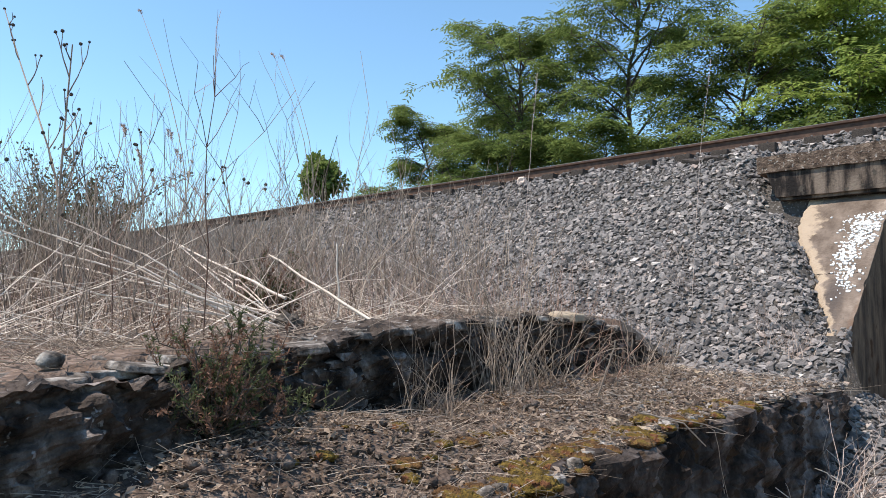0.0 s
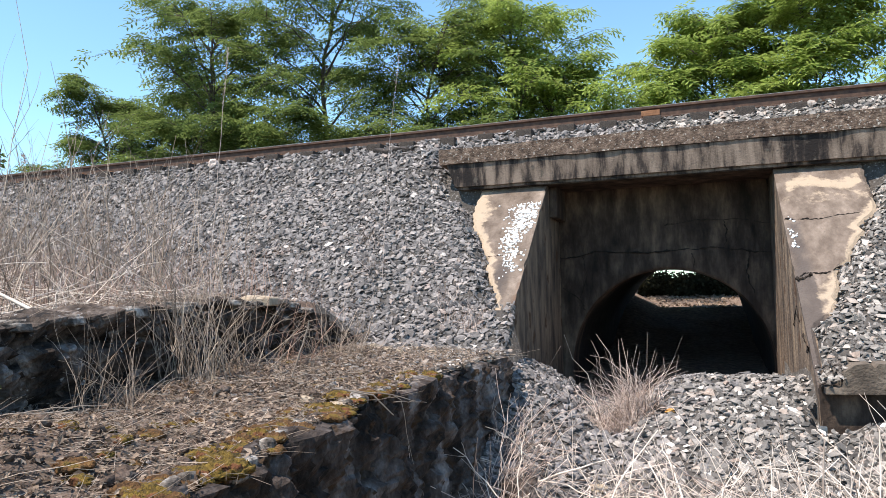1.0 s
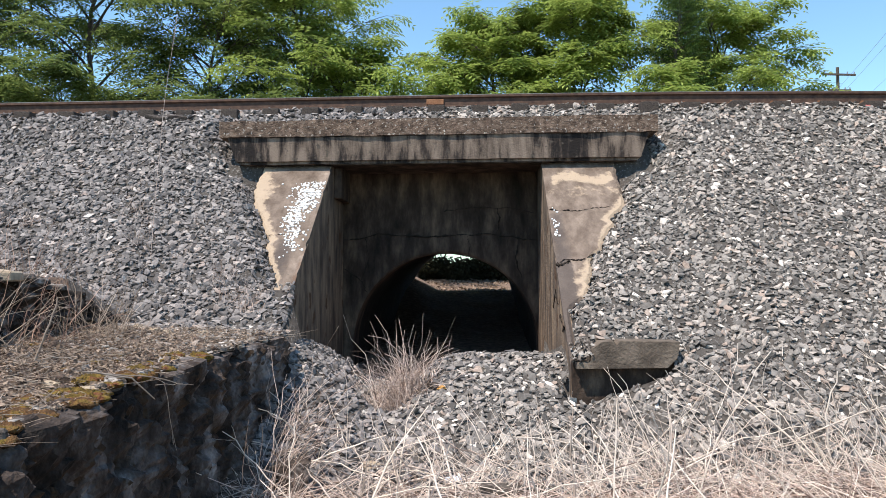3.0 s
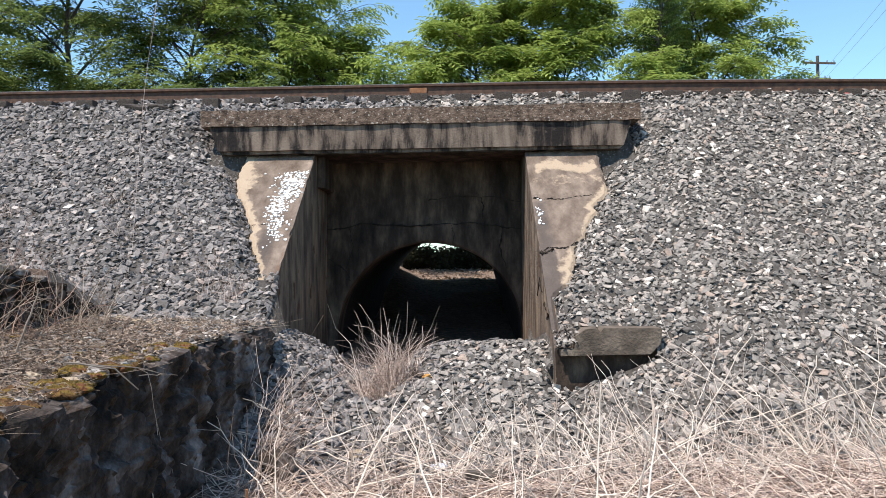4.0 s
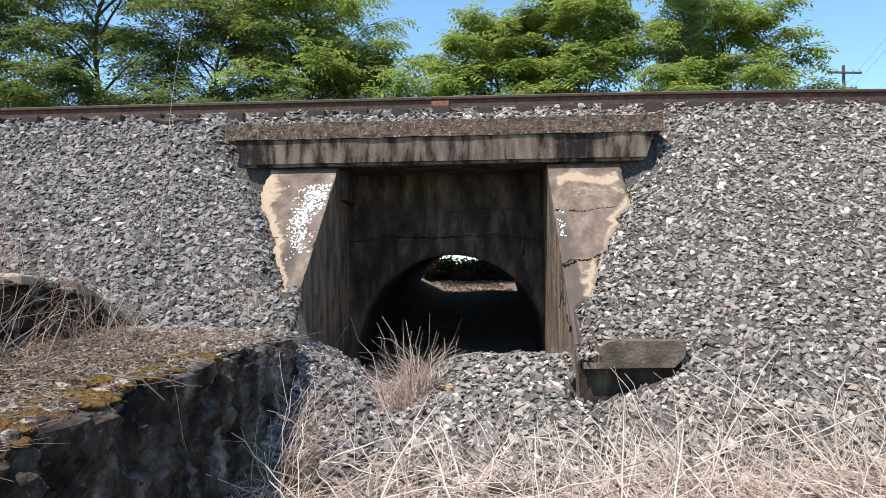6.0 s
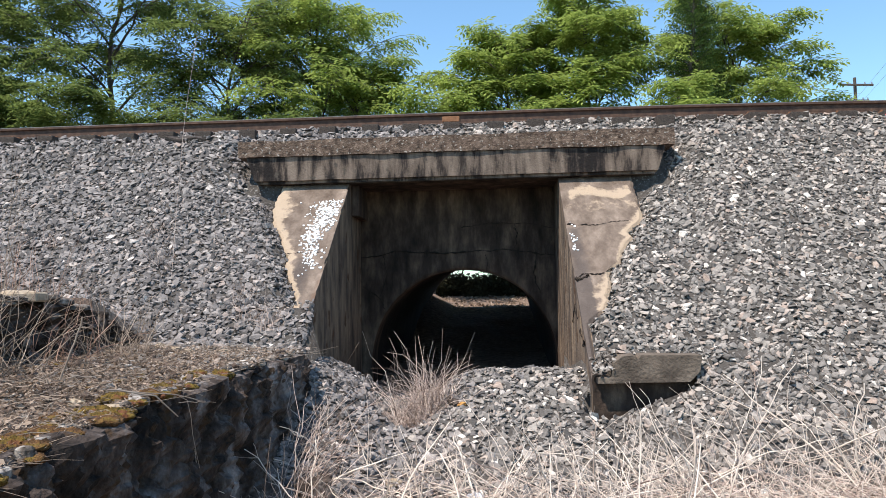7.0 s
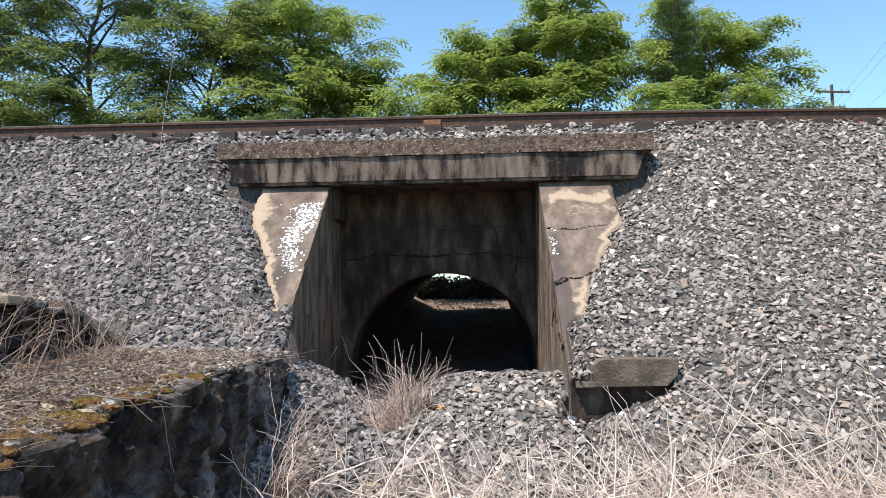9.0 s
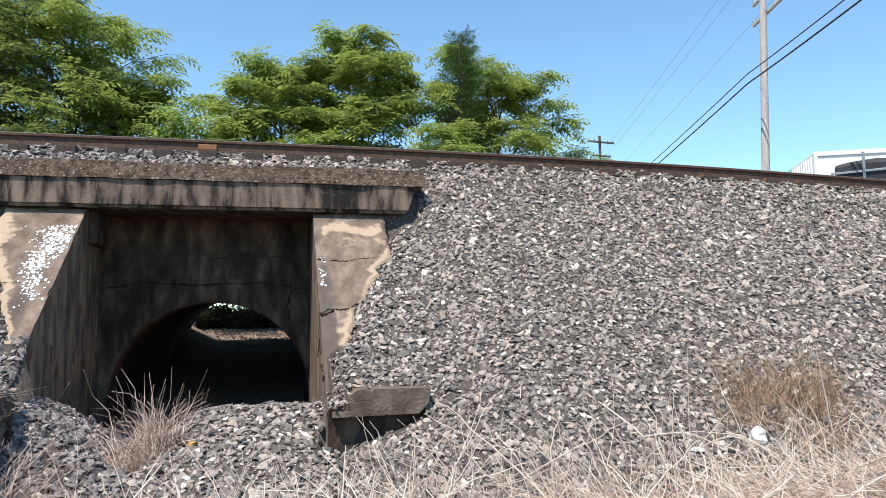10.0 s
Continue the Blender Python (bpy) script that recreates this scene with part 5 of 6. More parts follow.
def build_juniper(x, y, z, width, height, seed, label):
    """Stems with side twigs, each feathered with fine scales."""
    rng = np.random.default_rng(seed)
    j = thing("juniper_shrub", label, "shrub", "juniper shrubs")
    m, k, q = 60, 11, 34
    P = stalk_paths(rng, np.tile([[x, y, z - 0.03]], (m, 1)) + rng.normal(0, 0.02, (m, 3)), rng.uniform(0, 6.283, m), np.abs(rng.normal(0.6, 0.4, m)), height * rng.uniform(0.45, 1.1, m), 8, 0.1, 0.06)
    P[..., :2] = np.array([x, y]) + (P[..., :2] - np.array([x, y])) * (width / height)
    at = rng.uniform(1.5, 7, (m, k))
    ai = np.minimum(at.astype(int), 6)
    root = P[np.arange(m)[:, None], ai] + (P[np.arange(m)[:, None], ai + 1] - P[np.arange(m)[:, None], ai]) * (at - ai)[..., None]
    root = root.reshape(-1, 3)
    T = stalk_paths(rng, root, rng.uniform(0, 6.283, m * k), np.abs(rng.normal(0.8, 0.35, m * k)), height * rng.uniform(0.10, 0.26, m * k), 5, -0.2, 0.06)
    V, F = merged([tubes(P, np.linspace(0.005, 0.0015, 8)[None] * np.ones((m, 1)), 4), tubes(T, np.linspace(0.0016, 0.0007, 5)[None] * np.ones((m * k, 1)), 3)])
    part("stem_tangle", mesh_np("stem_tangle", V, [F], BARK, True), BARK, j, "thin brown stems")
    u = rng.uniform(0, 4, (m * k, q))
    ui = np.minimum(u.astype(int), 3)
    r = np.arange(m * k)[:, None]
    B = (T[r, ui] + (T[r, ui + 1] - T[r, ui]) * (u - ui)[..., None]).reshape(-1, 3)
    along = (T[r, ui + 1] - T[r, ui]).reshape(-1, 3)
    along /= np.linalg.norm(along, axis=1, keepdims=True) + 1e-9
    n = len(B)
    D = along + rng.normal(0, 0.6, (n, 3))
    D /= np.linalg.norm(D, axis=1, keepdims=True)
    S = np.cross(D, rng.normal(0, 1, (n, 3)))
    S /= np.linalg.norm(S, axis=1, keepdims=True)
    L = rng.uniform(0.010, 0.022, n)[:, None]
    V = np.stack([B, B + D * L * 0.5 + S * L * 0.15, B + D * L, B + D * L * 0.5 - S * L * 0.15], 1)
    # the outer twigs have browned
    tip = np.repeat((rng.random(m * k) < 0.45), q)
    for pick, mat, name, lab in ((~tip, JUNIPER, "foliage", "bronze-green scaly foliage"), (tip, RUSSET, "browned_foliage", "rusty dead foliage")):
        me = mesh_np(name, V[pick].reshape(-1, 3), [np.arange(pick.sum() * 4).reshape(-1, 4)], mat)
        part(name, me, mat, j, lab)


RUSSET = leaf_material("russet_scales", (0.14, 0.075, 0.05), (0.34, 0.20, 0.14), 0.2)
build_juniper(-1.90, -7.28, 0.90, 0.46, 0.42, 5, "bronze-green juniper shrub growing before the stone ledge")
build_juniper(-3.7, -5.85, 1.2, 0.30, 0.46, 6, "small rusty juniper among the dry weeds")


def build_moss():
    rnd = random.Random(44)
    spots = [(-1.2, -5.55, 0.075), (-1.30, -5.7, 0.06), (-1.15, -5.05, 0.07), (-1.55, -6.3, 0.06), (-1.75, -6.5, 0.055), (-1.25, -6.35, 0.07), (-1.45, -6.75, 0.065), (-1.05, -6.6, 0.07)]
    for _ in range(46):
        y = rnd.uniform(-7.4, -4.0)
        spots.append((rnd.uniform(float(ledge_x(y)) + 0.2, -1.08), y, rnd.uniform(0.018, 0.05)))
    for _ in range(52):
        y = rnd.uniform(-7.4, -4.3)
        spots.append((float(wall_edge(y)) - rnd.uniform(-0.01, 0.2) ** 1.0, y, rnd.uniform(0.03, 0.085)))
    for _ in range(46):
        y = rnd.uniform(-7.6, -5.5)
        spots.append((float(wall_edge(y)) - rnd.uniform(0.0, 0.24), y, rnd.uniform(0.03, 0.075)))
    for i, (x, y, r) in enumerate(spots):
        bm = bmesh.new()
        bmesh.ops.create_icosphere(bm, subdivisions=4 if r > 0.06 else 3, radius=1)
        o = Vector((i * 3.1, 0, 0))
        for v in bm.verts:
            p = v.co.copy()
            q = 1 + 0.35 * noise.noise(p * 1.5 + o) + 0.16 * noise.noise(p * 5 + o)
            v.co = Vector((p.x * q * r, p.y * q * r, p.z * r * 0.42 + r * 0.20 * noise.noise(p * 6 + o) + r * 0.10 * noise.noise(p * 15 + o)))
        m = new("moss_cushion", mesh_bm("moss_cushion", bm, BROWN_MOSS if i % 5 in (1, 3) else MOSS, True))
        m.location = (x, y, float(terrace_z(x, y)) + 0.004)
        tagged(m, ("rusty brown" if i % 5 in (1, 3) else "golden") + " moss cushion on the terrace", "moss", "moss cushions")


build_moss()

# tufts, by the places they grow at
for i, (x, y, n, h, r, lean) in enumerate([(-0.34, -2.34, 170, 0.36, 0.14, 0.85), (-0.14, -2.26, 190, 0.48, 0.13, 0.65), (-0.22, -2.46, 240, 0.30, 0.18, 1.0), (-0.04, -2.32, 150, 0.50, 0.13, 0.5)]):
    tuft("dry_grass_tuft", "tangled straw-coloured grass tuft in the culvert mouth", x, y, float(ground_z(x, y)) + 0.02, n, h, r, lean, STRAW, 101 + i, 0.0030, wild=0.11)
for i, (x, y, h) in enumerate([(-0.44, -2.3, 0.62), (-0.32, -2.2, 0.5), (-0.02, -2.2, 0.6)]):
    tuft("dry_grass_tuft", "few tall bent pale stalks in the culvert mouth", x, y, float(ground_z(x, y)), 3, h, 0.06, 0.25, CANE, 120 + i, 0.0032, wild=0.16)
tuft("dry_grass_tuft", "tall brown dry grass tuft on the terrace", -2.20, -5.2, 0.86, 95, 1.0, 0.20, 0.20, GREYSTEM, 3, 0.0029)
tuft("dry_grass_tuft", "tall brown dry grass tuft on the terrace", -2.20, -4.75, 0.88, 50, 0.85, 0.22, 0.5, GREYSTEM, 4, 0.0029)
tuft("dry_grass_tuft", "low grey dry weed tuft beside the ledge", -2.08, -5.95, 0.83, 70, 0.45, 0.18, 0.35, GREYSTEM, 5)
tuft("dry_grass_tuft", "low tangled dry grass by the end of the ledge", -2.15, -3.6, 0.9, 110, 0.55, 0.3, 1.0, GREYSTEM, 6, 0.0026)
tuft("dry_grass_tuft", "tangled brown dead stalks by the end of the ledge", -2.2, -4.15, 0.89, 60, 0.6, 0.25, 0.9, BRUSH, 7, 0.0028)
for i, (x, y) in enumerate([(5.15, -2.75), (5.5, -2.9), (4.9, -2.95), (5.75, -2.8), (5.4, -3.2)]):
    tuft("dry_grass_tuft", "tawny dry grass clump at the foot of the slope", x, y, float(ground_z(x, y)), 135, 0.66, 0.30, 0.50, TAWNY, 30 + i, 0.0026, wild=0.09)
for i, (x, y) in enumerate([(-0.85, -3.5), (-0.8, -3.9), (-0.7, -4.4)]):
    tuft("dry_grass_tuft", "bleached dry grass tuft beside the stone wall", x, y, float(ground_z(x, y)), 38, 0.74, 0.16, 0.55, STRAW, 40 + i, 0.0028, toward=0.2)
for i, (x, y, h) in enumerate([(-1.75, -2.1, 0.35), (-1.5, -2.2, 0.4), (-3.2, -1.0, 0.3), (-1.95, -1.7, 0.3), (-2.9, -1.4, 0.35), (-4.2, -1.1, 0.3)]):
    tuft("dry_grass_tuft", "sparse dry grass sprouting through ballast", x, y, float(ground_z(x, y)), 34, h, 0.13, 0.6, STRAW, 50 + i)


def single_stem(x, y, z, height, lean, az, seed, label="single tall bleached grass stem", head=True):
    rng = np.random.default_rng(seed)
    P = stalk_paths(rng, np.array([[x, y, z - 0.03]]), np.array([az]), np.array([lean]), np.array([height]), 12, 0.04, 0.004)
    s = thing("grass_stem", label, "grass stem", "tall grass stems")
    V, F = tubes(P, np.linspace(0.0028, 0.0012, 12)[None], 4)
    part("stalk", mesh_np("stalk", V, [F], STRAW, True), STRAW, s)
    if head:
        n = 40
        tip, back = P[0, -1], P[0, -3]
        t = rng.random(n)
        root = tip + (back - tip) * t[:, None]
        Q = stalk_paths(rng, root, rng.uniform(0, 6.283, n), np.abs(rng.normal(0.3, 0.15, n)), rng.uniform(0.012, 0.035, n), 3, 0.1, 0.02)
        V, F = tubes(Q, np.array([[0.0012, 0.0010, 0.0004]]) * np.ones((n, 1)), 3)
        part("seed_head", mesh_np("seed_head", V, [F], STRAW, True), STRAW, s, "feathery pale seed head")


# ---- beyond the track ----
POLE = material("weathered_pole_wood", [(0.3, (0.30, 0.28, 0.26)), (0.7, (0.50, 0.475, 0.45))], 5, 0.9, 0.4, 50, stretch=(4, 4, 0.3))
WIRE = material("black_cable", [(0.3, (0.015, 0.015, 0.016)), (0.7, (0.03, 0.03, 0.03))], 5, 0.6, 0)
GREYWIRE = material("grey_wire", [(0.3, (0.20, 0.22, 0.24)), (0.7, (0.28, 0.30, 0.32))], 5, 0.5, 0, metal=0.5)
WHITE = material("white_trailer_paint", [(0.3, (0.72, 0.72, 0.71)), (0.7, (0.82, 0.82, 0.81))], 2, 0.5, 0.05, 20)
BLACK = material("black_tarpaulin", [(0.3, (0.014, 0.014, 0.016)), (0.7, (0.04, 0.04, 0.045))], 6, 0.6, 0.5, 12)


def build_pole(x, y, z0, top, r, arms, turn, label, tilt=0.0, wood=None):
    wood = wood or POLE
    p = thing("utility_pole", label, "utility pole", "utility poles", at=(x, y, 0))
    p.rotation_euler = (0, tilt, 0)
    zs = np.linspace(z0, top, 10)
    P = np.stack([0 * zs, 0 * zs, zs], -1)[None]
    V, F = tubes(P, np.linspace(r, r * 0.72, 10)[None], 14)
    part("shaft", mesh_np("shaft", V, [F], wood, True), wood, p)
    for z, half in arms:
        bm = box((-half, -r - 0.08, z - 0.06), (half, -r + 0.02, z + 0.06), 0.01)
        bmesh.ops.rotate(bm, cent=(0, 0, 0), matrix=Matrix.Rotation(turn, 3, "Z"), verts=bm.verts)
        a = part("crossarm", bm, wood, p)
        for k in (-0.92, -0.5, 0.5, 0.92):
            bm = bmesh.new()
            bmesh.ops.create_cone(bm, cap_ends=True, segments=8, radius1=0.05, radius2=0.03, depth=0.14)
            bmesh.ops.translate(bm, vec=(k * half, -r - 0.03, z + 0.13), verts=bm.verts)
            bmesh.ops.rotate(bm, cent=(0, 0, 0), matrix=Matrix.Rotation(turn, 3, "Z"), verts=bm.verts)
            part("insulator", bm, GREYWIRE, a)
    return p


def cable(points, r, mat, label, sag=0.0):
    P = []
    for a, b in zip(points[:-1], points[1:]):
        a, b = np.array(a, float), np.array(b, float)
        for t in np.linspace(0, 1, 24, endpoint=False):
            P.append(a + (b - a) * t - np.array([0, 0, sag * 4 * t * (1 - t)]))
    P.append(np.array(points[-1], float))
    P = np.array(P)[None]
    V, F = tubes(P, np.full(P.shape[:2], r), 5)
    tagged(new("overhead_cable", mesh_np("overhead_cable", V, [F], mat, True)), label, "cable", "overhead cables")


PX, PY = 18.12, 14.3
build_pole(PX, PY, 2.5, 14.2, 0.165, [(13.02, 1.3), (13.85, 1.3)], 1.35, "tall weathered grey wooden utility pole with crossarms", 0.05)
# the far pole takes dark bark colour to show as a backlit silhouette
build_pole(23.2, 38.0, 2.5, 14.6, 0.13, [(14.1, 1.1), (13.1, 0.75)], 0.15, "distant wooden utility pole with two crossarms, coloured dark as if backlit", wood=BARK)
WAY = np.array([0.23, 0.973, 0])
for dz, off in ((10.5, 0.17), (10.12, 0.2)):
    base = np.array([PX - off, PY, dz])
    cable([base - WAY * 34 + [0, 0, 0.6], base, base + WAY * 60 - [0, 0, 0.5]], 0.028 if dz < 10.3 else 0.02, WIRE, "black overhead cable slung from the pole", 0.5)
for k, z in ((-1.1, 13.5), (-0.6, 13.5), (1.1, 13.5)):
    base = np.array([PX + k * 0.95, PY - 0.2 * k, z])
    cable([base - WAY * 34, base, base + WAY * 60 - [0, 0, 0.6]], 0.007, GREYWIRE, "thin grey overhead wire slung from the pole", 0.7)


def build_trailer():
    t = thing("box_trailer", "white box trailer with a ribbed side parked beyond the track", "trailer")
    t.matrix_world = pose(19.75, 13.35, 0, 0, 0, -24)
    z0, z1, w, L = 4.4, 7.35, 2.55, 7.0
    part("box_body", box((0, 0, z0), (w, L, z1), 0.03), WHITE, t)
    for i in range(22):
        y = 0.25 + i * (L - 0.4) / 22
        part("side_rib", box((-0.045, y, z0 + 0.1), (0.004, y + 0.06, z1 - 0.12), 0.008), WHITE, t)
    for lo, hi in (((0, -0.05, z1 - 0.16), (w, 0.004, z1)), ((0, -0.05, z0), (0.12, 0.004, z1 - 0.16)), ((w - 0.12, -0.05, z0), (w, 0.004, z1 - 0.16))):
        part("end_frame", box(lo, hi, 0.01), WHITE, t)
    part("chassis", box((0.2, 0.3, z0 - 0.5), (w - 0.2, L - 0.3, z0 - 0.004), 0.02), BLACK, t)
    for y in (0.9, 2.0, 7.4):
        for x in (0.12, w - 0.42):
            bm = bmesh.new()
            bmesh.ops.create_cone(bm, cap_ends=True, segments=24, radius1=0.5, radius2=0.5, depth=0.3, matrix=Matrix.Rotation(radians(90), 4, "Y"))
            bmesh.ops.bevel(bm, geom=[e for e in bm.edges if e.calc_face_angle(0) > 1], offset=0.05, segments=2, affect="EDGES")
            bmesh.ops.translate(bm, vec=(x + 0.15, y, z0 - 0.52), verts=bm.verts)
            part("wheel", bm, BLACK, t)


build_trailer()


def build_dark_truck():
    t = thing("dump_truck", "dark truck with a black tarpaulin cover and pale posts", "truck")
    t.matrix_world = pose(17.55, 9.95, 0.3, 0, 0, -43)
    bm = box((0, 0, 3.6), (3.4, 2.0, 5.72), 0.12, 8)
    for v in bm.verts:
        if v.co.z > 5.3:
            v.co.z += 0.12 * math.sin(v.co.x * 1.6) + 0.03 * noise.noise(v.co * 4)
    part("covered_load", bm, BLACK, t, "black sheeted load")
    part("post", box((0.75, -0.08, 3.8), (0.83, -0.004, 6.05), 0.01), GREYWIRE, t, "pale metal post")
    part("rail_bar", box((-0.1, -0.06, 5.42), (3.4, -0.01, 5.49), 0.01), GREYWIRE, t, "pale metal bar")
    for x in (0.5, 2.7):
        bm = bmesh.new()
        bmesh.ops.create_cone(bm, cap_ends=True, segments=24, radius1=0.5, radius2=0.5, depth=0.3, matrix=Matrix.Rotation(radians(90), 4, "X"))
        bmesh.ops.translate(bm, vec=(x, 0.2, 3.75), verts=bm.verts)
        part("wheel", bm, BLACK, t)


build_dark_truck()


def build_far_brush():
    """Dark shrubs seen through the culvert and at the far left."""
    for i, (x, y, h, w) in enumerate([(-2.0, 12.2, 0.62, 0.9), (-1.3, 11.8, 0.6, 0.8), (-0.7, 12.2, 0.62, 0.8), (-0.1, 11.8, 0.58, 0.8), (0.5, 12.2, 0.62, 0.8), (1.1, 11.8, 0.62, 0.8), (1.7, 12.2, 0.66, 0.9), (2.4, 12.0, 0.7, 0.9)]):
        build_bush(x, y, float(ground_z(x, y)), h * 0.9, w, 200 + i, SHRUB, "dark leafy shrub beyond the culvert", 5200, 0.09)
    build_bush(-22.6, 8.6, float(ground_z(-22.6, 8.6)), 7.3 - float(ground_z(-22.6, 8.6)), 1.0, 220, LOCUST, "dark green bush beside the track", 3200, 0.20, 0.72)
    for i, (x, y, top, w) in enumerate([(-21.5, -1.6, 5.6, 0.62), (-20.4, -0.7, 5.2, 0.55), (-26.5, 10.5, 6.2, 2.0), (-24.0, 9.6, 5.6, 1.6)]):
        build_bush(x, y, float(ground_z(x, y)), top - float(ground_z(x, y)), w, 230 + i, DUSTY, "dusty green shrub at the end of the weeds", 5200, 0.10)


def build_bush(x, y, z, h, w, seed, mat, label, n=2600, leaf=0.07, ball=0.0):
    rng = np.random.default_rng(seed)
    b = thing("shrub", label, "shrub", "shrubs in the distance")
    m = 26
    P = stalk_paths(rng, np.tile([[x, y, z - 0.05]], (m, 1)), rng.uniform(0, 6.283, m), np.abs(rng.normal(0.2, 0.25, m)), h * rng.uniform(0.6, 1.05, m), 8, 0.3, 0.05)
    P[..., :2] += rng.normal(0, 0.15 * w, (m, 1, 2)) * np.linspace(0.2, 1, 8)[None, :, None]
    V, F = tubes(P, np.linspace(0.03, 0.006, 8)[None] * np.ones((m, 1)) * (h / 3 + 0.2), 4)
    part("stem_tangle", mesh_np("stem_tangle", V, [F], BARK, True), BARK, b)
    s, k = rng.integers(0, m, n), rng.uniform(2.0 if h < 3 else 4.2, 7, n)
    ki = np.minimum(k.astype(int), 6)
    B = P[s, ki] + (P[s, ki + 1] - P[s, ki]) * (k - ki)[:, None] + rng.normal(0, 0.13 * w if h < 3 else 0.26 * w, (n, 3))
    D = rng.normal(0, 1, (n, 3))
    D /= np.linalg.norm(D, axis=1, keepdims=True)
    if ball:
        # a dense rounded crown with an uneven outline
        lumps = 1 + 0.26 * np.sin(4 * D[:, 0] + 3 * D[:, 2]) + 0.22 * np.sin(7 * D[:, 1] - 5 * D[:, 2] + 1)
        B = np.array([x, y, z + h - ball * 0.95]) + D * (ball * lumps * rng.random(n) ** 0.3)[:, None]
        D = D + rng.normal(0, 0.8, (n, 3))
        D /= np.linalg.norm(D, axis=1, keepdims=True)
    S = np.cross(D, rng.normal(0, 1, (n, 3)))
    S /= np.linalg.norm(S, axis=1, keepdims=True)
    L = rng.uniform(0.6, 1.3, n)[:, None] * leaf
    V = np.stack([B, B + D * L * 0.5 + S * L * 0.3, B + D * L, B + D * L * 0.5 - S * L * 0.3], 1)
    part("foliage", mesh_np("foliage", V.reshape(-1, 3), [np.arange(n * 4).reshape(n, 4)], mat), mat, b)


build_far_brush()


# ---- small things ----
def build_bag():
    bm = bmesh.new()
    bmesh.ops.create_icosphere(bm, subdivisions=4, radius=0.075)
    for v in bm.verts:
        v.co.x *= 0.85
        v.co.z *= 1.15 if v.co.z > 0 else 0.8
        v.co += noise.noise_vector(v.co * 18) * 0.022
    b = new("plastic_bag", mesh_bm("plastic_bag", bm, PLASTIC, True))
    b.location = (4.85, -3.15, float(ground_z(4.85, -3.15)) + 0.05)
    tagged(b, "crumpled white plastic bag lying in dry grass", "litter")


build_bag()


def build_old_timber():
    bm = box((-0.28, -0.11, -0.06), (0.28, 0.11, 0.07), 0.02, 6)
    wobble(bm, 0.03, 6)
    o = new("timber_offcut", mesh_bm("timber_offcut", bm, TIE))
    o.matrix_world = pose(-3.50, 0.62, 3.36, 20, 2, 4)
    tagged(o, "rotten dark timber offcut lying on the ballast", "timber")


build_old_timber()

single_stem(-2.20, -5.12, 0.87, 1.95, 0.02, 0.5, 81)
single_stem(-2.75, -1.5, float(ground_z(-2.75, -1.5)), 2.6, 0.05, 0.6, 82)
single_stem(4.05, -3.4, float(ground_z(4.05, -3.4)), 1.35, 0.03, 0.3, 83)
single_stem(2.25, -3.5, float(ground_z(2.25, -3.5)), 0.75, 0.05, 2.3, 84)
single_stem(1.75, -3.8, float(ground_z(1.75, -3.8)), 0.5, 0.05, 1.0, 85, head=False)


def plume_stem(points, r, seed, label):
    """A tall grass stem through the given points with a curled, feathery head."""
    rng = np.random.default_rng(seed)
    P = np.array(points, float)
    t = np.linspace(0, len(P) - 1, 16)
    Q = np.stack([np.interp(t, np.arange(len(P)), P[:, k]) for k in range(3)], -1)
    Q[1:-1] = (Q[:-2] + 2 * Q[1:-1] + Q[2:]) / 4
    Q[1:-1] = (Q[:-2] + 2 * Q[1:-1] + Q[2:]) / 4
    s = thing("grass_stem", label, "grass stem", "tall grass stems")
    V, F = tubes(Q[None], np.linspace(r, r * 0.45, 16)[None], 4)
    part("stalk", mesh_np("stalk", V, [F], GREYSTEM, True), GREYSTEM, s)
    n = 60
    d = Q[-1] - Q[-3]
    d /= np.linalg.norm(d)
    a = rng.random(n)
    root = Q[-1] + d * 0.14 * a[:, None] - np.array([0, 0, 0.06]) * (a ** 2)[:, None]
    H = stalk_paths(rng, root, rng.uniform(0, 6.283, n), np.abs(rng.normal(0.7, 0.3, n)), rng.uniform(0.012, 0.03, n), 3, 0.1, 0.02)
    V, F = tubes(H, np.array([[0.0022, 0.0018, 0.0008]]) * np.ones((n, 1)), 3)
    part("seed_head", mesh_np("seed_head", V, [F], STRAW, True), STRAW, s, "feathery pale seed head")


plume_stem([(-5.39, -5.6, 1.2), (-5.5, -5.6, 2.56), (-6.0, -5.6, 3.5), (-6.6, -5.6, 4.29)], 0.006, 401, "tall plumed grass stem above the weeds")
plume_stem([(-4.66, -4.8, 1.2), (-4.82, -4.8, 2.76), (-5.1, -4.8, 3.3), (-5.4, -4.8, 3.76)], 0.005, 402, "tall plumed grass stem above the weeds")
plume_stem([(-4.60, -4.8, 1.2), (-4.75, -4.8, 2.76), (-5.0, -4.8, 3.3), (-5.24, -4.8, 3.70)], 0.005, 403, "tall plumed grass stem above the weeds")
for k in range(15):
    px, py = -3.6 - 2.6 * ((k * 0.618) % 1), -5.0 - 1.9 * ((k * 0.381) % 1)
    pz, ph = float(ground_z(px, py)), 1.0 + 0.55 * ((k * 0.73) % 1)
    plume_stem([(px, py, pz), (px - 0.08, py, pz + 0.6 * ph), (px - 0.22 - 0.1 * (k % 3), py + 0.05, pz + ph)], 0.0034, 410 + k, "plumed dry grass stem among the weeds")


